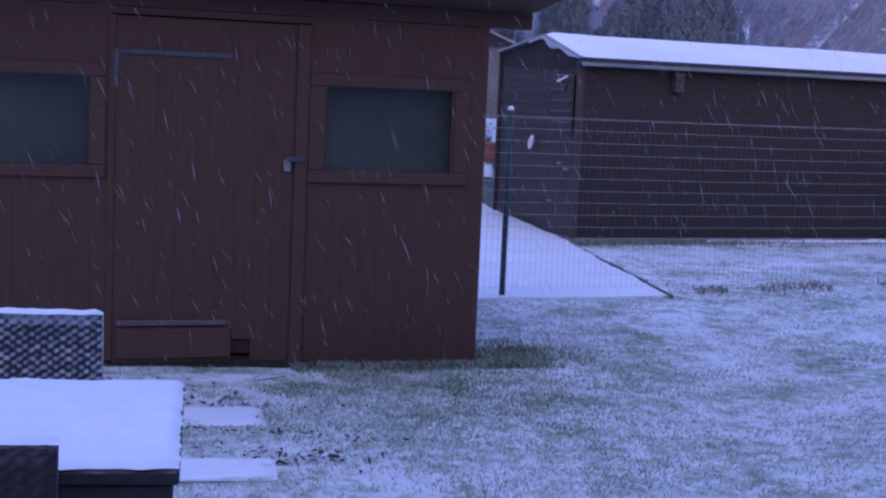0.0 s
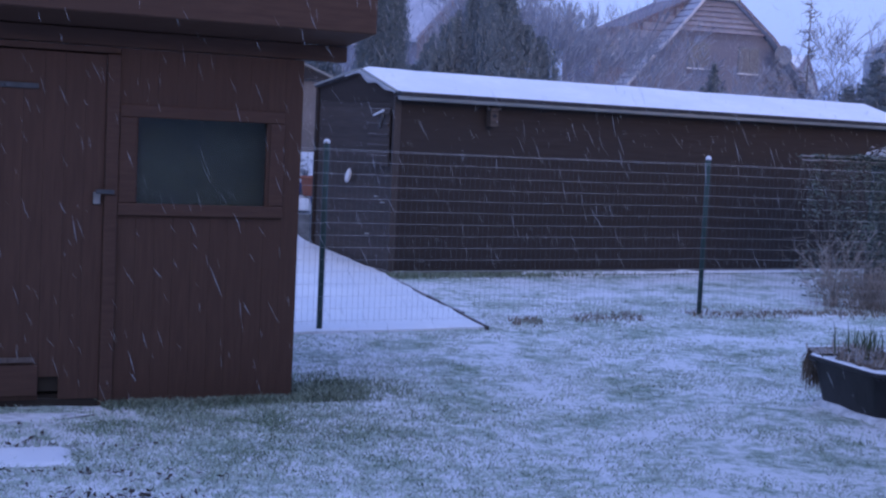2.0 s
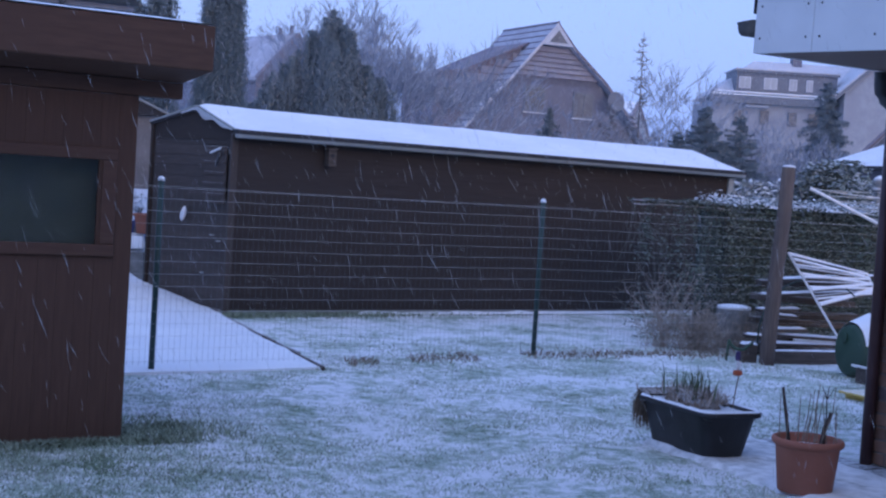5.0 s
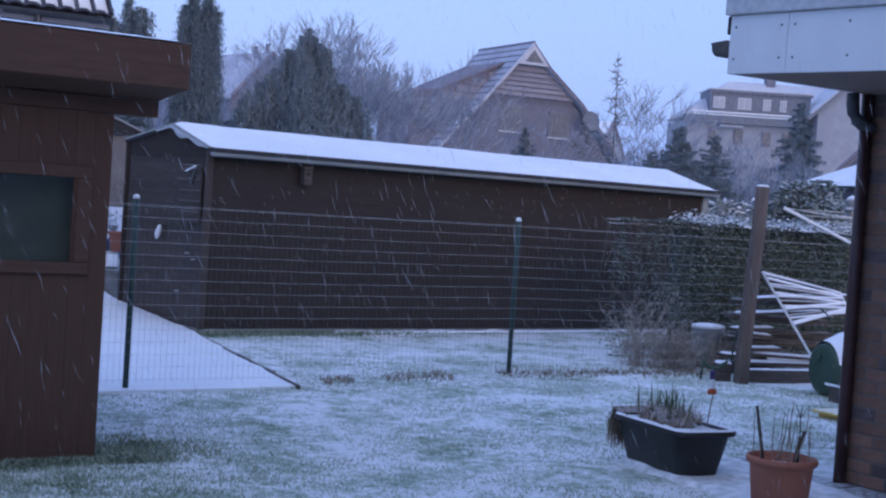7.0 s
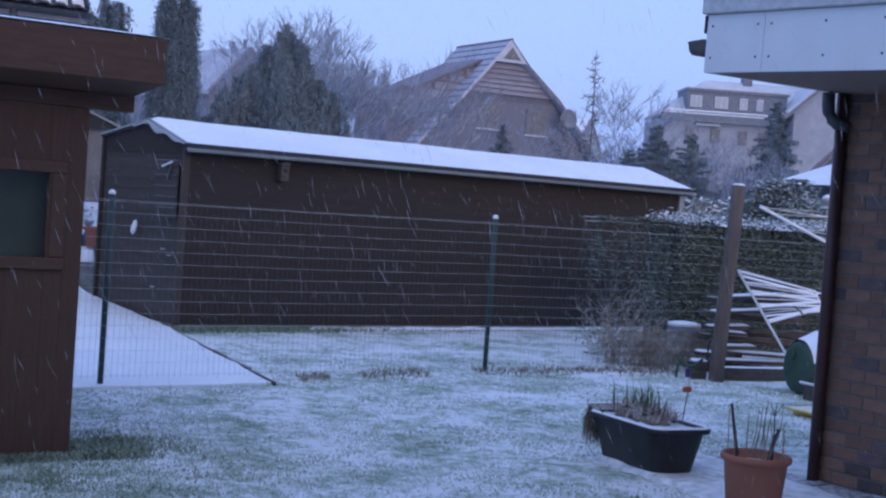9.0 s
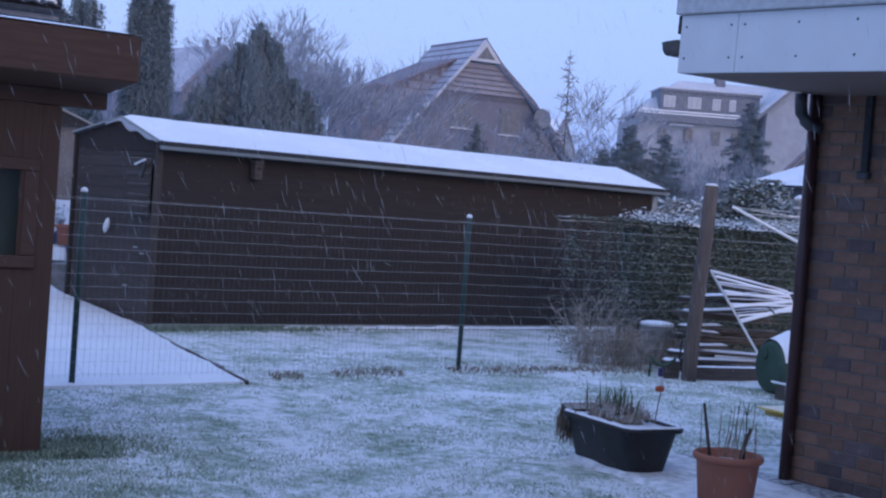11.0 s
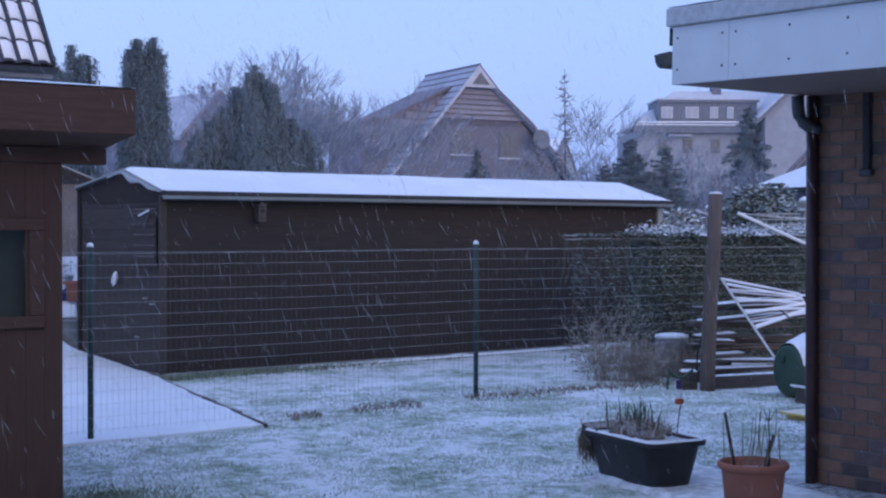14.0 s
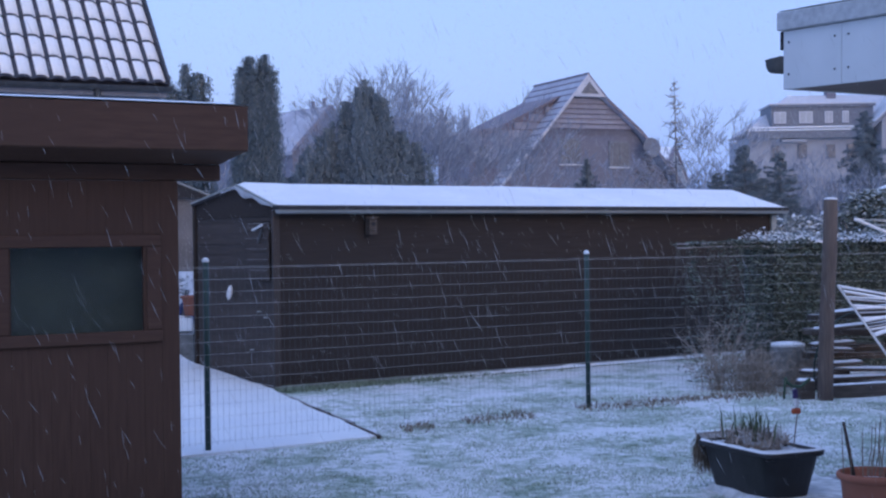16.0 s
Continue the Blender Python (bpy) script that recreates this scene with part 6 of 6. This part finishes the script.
def build_dormer_house():
    # a large house some hundred metres off, its foot set into the slope
    h = thing("dormer_house", pose(40.17, 98.2, -1.09, 0, 0, -12), "large pale house with snowy roof and slate dormer", "house")
    K = 1.4

    def block(x0, x1, y0, y1, z0, z1, bev=0.0):
        return box(x0 * K, x1 * K, y0 * K, y1 * K, z0 * K, z1 * K, bev)

    def prism(front, y0, y1):
        return solid([(x * K, y0 * K, z * K) for x, z in front], [(x * K, y1 * K, z * K) for x, z in front])

    part("wall", block(-0.25, 6.1, 0.6, 7.0, 0.0, 7.4), RENDER_PALE, h)
    part("eave", block(-0.48, 6.1, 0.25, 0.598, 7.22, 7.60, 0.02), SLATE_WALL, h, "grey boxed eave")
    for k in range(2):
        part("roof_course", block(-0.46 + 0.25 * k, 6.0, 0.30 + 0.25 * k, 0.60 + 0.25 * k, 7.63 + 0.16 * k, 7.71 + 0.16 * k, 0.02), SNOW, h, "row of snow-covered tiles")
    part("roof", solid([(-0.42 * K, 0.9 * K, 7.6 * K), (9.4 * K, 0.9 * K, 7.55 * K), (8.6 * K, 4.0 * K, 9.85 * K), (2.5 * K, 4.0 * K, 9.85 * K)],
                       [(-0.42 * K, 7.0 * K, 7.6 * K), (9.4 * K, 7.0 * K, 7.55 * K), (8.6 * K, 4.2 * K, 9.85 * K), (2.5 * K, 4.2 * K, 9.85 * K)]), FAR_HAZED_FROST, h, "roof white with snow")
    d = part("dormer", block(1.0, 6.4, 0.85, 4.0, 7.90, 9.06), SLATE_WALL, h, "long slate-clad dormer")
    part("dormer_roof", block(0.92, 6.5, 0.75, 4.2, 9.065, 9.13), FAR_HAZED_FROST, d)
    part("dormer_edge", block(0.92, 6.5, 0.74, 0.848, 8.93, 9.06), SLATE_WALL, d)
    for x0, x1 in ((1.13, 1.76), (2.46, 3.18), (3.82, 4.24), (4.74, 5.09)):
        w = part("window", block(x0, x1, 0.79, 0.848, 8.06, 8.68), FAR_HAZED_FROST, d, "pale window with drawn blind")
        mid = (x0 + x1) / 2
        part("pane", block(x0 + 0.05, mid - 0.02, 0.775, 0.788, 8.11, 8.63), CURTAIN, w)
        part("pane", block(mid + 0.02, x1 - 0.05, 0.775, 0.788, 8.11, 8.63), CURTAIN, w)
    for x in (0.9, 2.3, 3.8, 4.9):
        for z in (6.15, 4.2):
            w = part("window", block(x, x + 0.5, 0.54, 0.598, z, z + 0.75), SLATE_WALL, h)
            part("pane", block(x + 0.06, x + 0.44, 0.52, 0.538, z + 0.05, z + 0.70), FAR_GLASS, w)
    part("awning", block(1.4, 2.7, 0.2, 0.598, 7.02, 7.16, 0.02), RENDER_PALE, h, "pale awning box")
    g = part("gable_wing", prism([(6.45, 0), (11.5, 0), (11.5, 7.6), (8.8, 10.4), (6.45, 8.2)], -0.6, 4.0), RENDER_PALE, h, "pale rendered gable wing")
    part("wing_roof", prism([(8.8, 10.62), (5.5, 7.5), (5.5, 7.36), (8.8, 10.4)], -0.8, 4.0), FAR_HAZED_FROST, g)
    part("wing_roof", prism([(8.8, 10.62), (12.0, 7.5), (12.0, 7.36), (8.8, 10.4)], -0.8, 4.0), FAR_HAZED_FROST, g)
    part("verge_board", prism([(8.8, 10.5), (5.5, 7.4), (5.5, 7.2), (8.8, 10.3)], -0.86, -0.80), SLATE_WALL, g)
    part("chimney", block(4.6, 5.1, 3.7, 4.4, 9.5, 10.35), FAR_BRICK, h)


build_dormer_house()


def build_small_gable(x, y, z_eave, z_top, w, d, turn, wall, label, name="far_house", roof=None, chimney=False):
    h = thing(name, pose(x, y, 0, 0, 0, turn), label, "house")
    part("wall", solid([(-w, 0, 0), (w, 0, 0), (w, 0, z_eave), (0, 0, z_top - 0.1), (-w, 0, z_eave)], [(-w, d, 0), (w, d, 0), (w, d, z_eave), (0, d, z_top - 0.1), (-w, d, z_eave)]), wall, h)
    for s in (-1, 1):
        part("roof", solid([(0, -0.25, z_top), (s * w * 1.08, -0.25, z_eave - 0.1), (s * w * 1.08, -0.25, z_eave - 0.28), (0, -0.25, z_top - 0.18)],
                           [(0, d, z_top), (s * w * 1.08, d, z_eave - 0.1), (s * w * 1.08, d, z_eave - 0.28), (0, d, z_top - 0.18)]), roof or FAR_SNOWTILE, h)
        part("verge_board", tube([(0, -0.27, z_top - 0.03), (s * w * 1.08, -0.27, z_eave - 0.13)], [0.1, 0.1], 4), FAR_TILE, h)
    w1 = part("window", box(-0.5, 0.5, -0.05, 0.0, z_eave - 1.0, z_eave + 0.1), WHITE, h)
    part("pane", box(-0.42, 0.42, -0.065, -0.052, z_eave - 0.92, z_eave + 0.02), FAR_GLASS, w1)
    if chimney:
        part("chimney", box(-0.07, 0.07, 0.25, 0.4, z_top - 0.5, z_top + 0.42), FAR_BRICK, h)
        part("chimney", box(-0.07, 0.07, 1.25, 1.4, z_top - 0.5, z_top + 0.34), FAR_BRICK, h)
    return h


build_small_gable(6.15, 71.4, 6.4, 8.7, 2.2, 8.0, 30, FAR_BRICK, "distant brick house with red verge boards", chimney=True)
build_small_gable(30.6, 54.0, 4.2, 5.95, 1.6, 5.0, -34, SLATE_WALL, "dark timbered gable with pale window", roof=FAR_SNOWTILE)
build_small_gable(22.5, 66, 4.6, 6.2, 3.2, 8.0, 60, RENDER_PALE, "low distant house with snowy roof", roof=SNOW)


def build_pavilion():
    h = thing("garden_pavilion", pose(13.6, 23.6, 0, 0, 0, 14), "small brick garden pavilion with white snowy hipped roof", "pavilion")
    part("wall", box(-1.15, 1.3, -0.9, 0.9, 0.0, 2.40), FAR_BRICK, h)
    part("roof", solid([(-1.4, -1.1, 2.40), (1.6, -1.1, 2.40), (1.6, 1.1, 2.40), (-1.4, 1.1, 2.40)], [(-0.1, -0.05, 3.05), (0.4, -0.05, 3.05), (0.4, 0.05, 3.05), (-0.1, 0.05, 3.05)]), SNOW, h, "snow-covered roof")
    part("eave_board", box(-1.42, 1.62, -1.12, 1.12, 2.33, 2.40, 0.005), FELT, h)


build_pavilion()


def build_rotary_dryer():
    t = thing("clothes_airer", pose(7.62, 15.72, 0), "tilted snowy clothes airer frame above the hedge", "airer")
    part("beam", tube([(0.0, 0, 1.83), (0.80, -0.2, 1.46)], [0.020, 0.020], 8), WHITE, t, "snow-covered main bar")
    for k in range(6):
        s = 0.05 + 0.16 * k
        a = Vector((0, 0, 1.83)).lerp(Vector((0.80, -0.2, 1.46)), s)
        part("cross_bar", tube([a, a + Vector((0.95 - s * 0.4, 0.35, 0.02 - 0.08 * s))], [0.010, 0.010], 6), GUTTER, t)
    part("stand", tube([(0.95, -0.2, 0.0), (0.86, -0.2, 1.47)], [0.025, 0.025], 8), GREEN_POST, t)
    part("cord", tube([(0.0, 0, 1.83), (0.6, 0.2, 1.79), (1.3, 0.35, 1.76)], [0.006] * 3, 5), WHITE, t)
    t = thing("lantern_finial", pose(9.39, 17.3, 0), "stone pillar topped with a pale ball finial", "finial")
    part("pillar", box(-0.06, 0.06, -0.06, 0.06, 0, 1.86, 0.01), CONCRETE, t)
    part("finial", lathe([(0.10, 1.862), (0.10, 1.90), (0.05, 1.92), (0.085, 1.96), (0.10, 2.0), (0.07, 2.05), (0.02, 2.08)], 16), CONCRETE, t, "", True)


build_rotary_dryer()

# ---- lawn grass that shows through the snow ----
spots = []
r = random.Random(77)
hut_inv = HUT.inverted()
wall_inv = BRICK_AT.inverted()
while len(spots) < 120000:
    x, y = r.uniform(-3.2, 6.8), 2.6 + 11.6 * r.random() ** 1.15
    q = hut_inv @ Vector((x, y, 0))
    if q.x < 0.02 and q.y > -0.02:
        continue
    b = wall_inv @ Vector((x, y, 0))
    if b.y > -1.05 and b.x > -0.9:
        continue
    if y > 11.45 + 0.4627 * x and x < 1.45:
        continue
    # thinner snow, and so more grass, before the hut
    lush = 0.55 * max(0.0, 1 - math.hypot((q.x + 1.0) * 0.8, (q.y + 1.3) * 0.8) / 2.2)
    f = 1.2 * noise.noise((x * 1.1, y * 1.1, 3)) + 1.1 * noise.noise((x * 4, y * 4, 8)) + lush
    if f < r.uniform(-0.7, 0.7):
        continue
    spots.append((x, y, ground_height(x, y) - 0.004, r.uniform(0.010, 0.030)))
LAWN = mat("frosted_lawn_blades", (0.24, 0.315, 0.215), (0.55, 0.61, 0.53), 2.5, 0.9, 0.0, vary=0.42, random_island=True, c3=(0.52, 0.58, 0.52), big=1.5)
rng.seed(5)
blades("lawn_grass", spots, LAWN, None, "short frosted grass blades poking through snow", 0.0032, 2.2, "grass")

# greener grass with little snow on it before the hut
spots = []
r = random.Random(79)
while len(spots) < 12500:
    u, v = r.gauss(-0.8, 0.85), -0.06 - abs(r.gauss(0, 0.95))
    if noise.noise((u * 1.5, v * 1.5, 21)) + 0.8 * noise.noise((u * 5, v * 5, 22)) < r.uniform(-0.8, 0.5) or (u < -1.0 and v > -0.5) or u < -1.9 + r.gauss(0, 0.2):
        continue
    p = HUT @ Vector((u, v, 0))
    spots.append((p.x, p.y, ground_height(p.x, p.y) - 0.004, r.uniform(0.010, 0.032)))
rng.seed(6)
blades("short_grass", spots, mat("thin_snowed_grass", (0.19, 0.25, 0.16), (0.37, 0.43, 0.34), 2.5, 0.9, 0.0, vary=0.4, random_island=True), None, "short green lawn grass barely dusted with snow", 0.0030, 2.0, "grass")

# ---- bricks of the wing's wall, nearest stretch one by one ----
r = random.Random(13)
BL, BH, JO = 0.190, 0.0713, 0.012
brick_full = [mesh_of(box(0, BL, 0.0, 0.05, 0, BH, 0.003), m_) for m_ in (BRICK, BRICK_BLUE)]
brick_half = [mesh_of(box(0, (BL - JO) / 2, 0.0, 0.05, 0, BH, 0.003), m_) for m_ in (BRICK, BRICK_BLUE)]
far_v, far_f = [], []
for c in range(30):
    z = 0.004 + c * (BH + JO)
    x, k = 0.006, 0
    while x < 5.0:
        half = (c % 2 == 0 and k == 0) or (c % 2 == 1 and k % 5 == 3)
        l = (BL - JO) / 2 if half else BL
        dark = 1 if r.random() < 0.19 else 0
        y = 0.001 - 0.003 * r.random()
        if x < 1.80:
            part("brick", (brick_half if half else brick_full)[dark], None, WALL, m=pose(x, y, z + r.uniform(-0.001, 0.001)))
        else:
            i = len(far_v)
            far_v += [(x, y, z), (x + l, y, z), (x + l, y, z + BH), (x, y, z + BH), (x, 0.03, z), (x + l, 0.03, z), (x + l, 0.03, z + BH), (x, 0.03, z + BH)]
            far_f += [(i, i + 1, i + 2, i + 3), (i + 3, i + 2, i + 6, i + 7), (i, i + 3, i + 7, i + 4), (i + 1, i + 5, i + 6, i + 2), (i, i + 4, i + 5, i + 1)]
        x += l + JO
        k += 1
me = bpy.data.meshes.new("mesh")
me.from_pydata(far_v, [], far_f)
me.materials.append(mat("red_brick_run", (0.145, 0.078, 0.060), (0.205, 0.108, 0.082), 14, 0.9, 0.5, 50, c3=(0.165, 0.088, 0.068), big=3, vary=0.35, random_island=True))
part("brickwork", me, None, WALL, kind="stuff")


# ---- unseen house wall behind the terrace, which closes the place ----
def build_rear_house():
    # added out of view to dim the glass reflections; pale render bounces light
    rear = thing("wall_rear", axes_at(7.6, -0.4, -0.931, -0.364), "plain unseen house wall behind the terrace, pale to bounce light", "wall", kind="structure")
    part("wall", box(0.0, 16.0, 0.0, 0.3, 0.0, 5.6), RENDER_PALE, rear)


build_rear_house()

# ---- falling snow ----
def build_flakes():
    r = random.Random(99)
    verts, faces = [], []
    fall = Vector((0.38, 0.05, -0.92)).normalized()
    for k in range(11500):
        depth = 3.6 + 18 * r.random() ** 0.8
        a, e = r.uniform(-0.42, 0.72), r.uniform(-0.24, 0.30)
        p = Vector((depth * math.tan(a), 0.16 + depth, 1.6 + depth * e))
        if p.z < 0.1:
            continue
        q = hut_inv @ p
        if -3.6 < q.x < 0.4 and -0.4 < q.y < 2.7 and q.z < 2.5:
            continue
        b = wall_inv @ p
        if b.y > -1.4 and b.x > -0.1:
            continue
        s = r.uniform(0.0005, 0.0009)
        d = (fall + Vector((r.gauss(0, 0.15), r.gauss(0, 0.15), r.gauss(0, 0.1)))).normalized() * s * r.uniform(22, 62)
        u = d.cross((r.gauss(0, 1), r.gauss(0, 1), r.gauss(0, 1))).normalized() * s
        v = d.cross(u).normalized() * s
        i = len(verts)
        verts.extend(tuple(p + o) for o in (d, -d, u, v, -u, -v))
        faces.extend((i + t, i + 2 + j, i + 2 + (j + 1) % 4) if t == 0 else (i + t, i + 2 + (j + 1) % 4, i + 2 + j) for t in (0, 1) for j in range(4))
    # the thick fall farther off, which veils the gardens behind
    for k in range(170000):
        depth = (17.0 ** 3 + (40.0 ** 3 - 17.0 ** 3) * r.random()) ** (1 / 3)
        p = Vector((depth * math.tan(r.uniform(-0.36, 0.60)), 0.16 + depth, 1.6 + depth * r.uniform(-0.06, 0.27)))
        if p.z < 0.1:
            continue
        s = r.uniform(0.0014, 0.0024)
        d = (fall + Vector((r.gauss(0, 0.15), r.gauss(0, 0.15), r.gauss(0, 0.1)))).normalized() * s * r.uniform(8, 14)
        u = d.cross((r.gauss(0, 1), r.gauss(0, 1), r.gauss(0, 1))).normalized() * s
        i = len(verts)
        verts.extend(tuple(p + o) for o in (d, u, -d, -u))
        faces.append((i, i + 1, i + 2, i + 3))
    me = bpy.data.meshes.new("mesh")
    me.from_pydata(verts, [], faces)
    me.materials.append(FLAKE)
    tagged(new("falling_snow", me), "white snowflakes drifting down through the air", "snow", kind="stuff")


build_flakes()
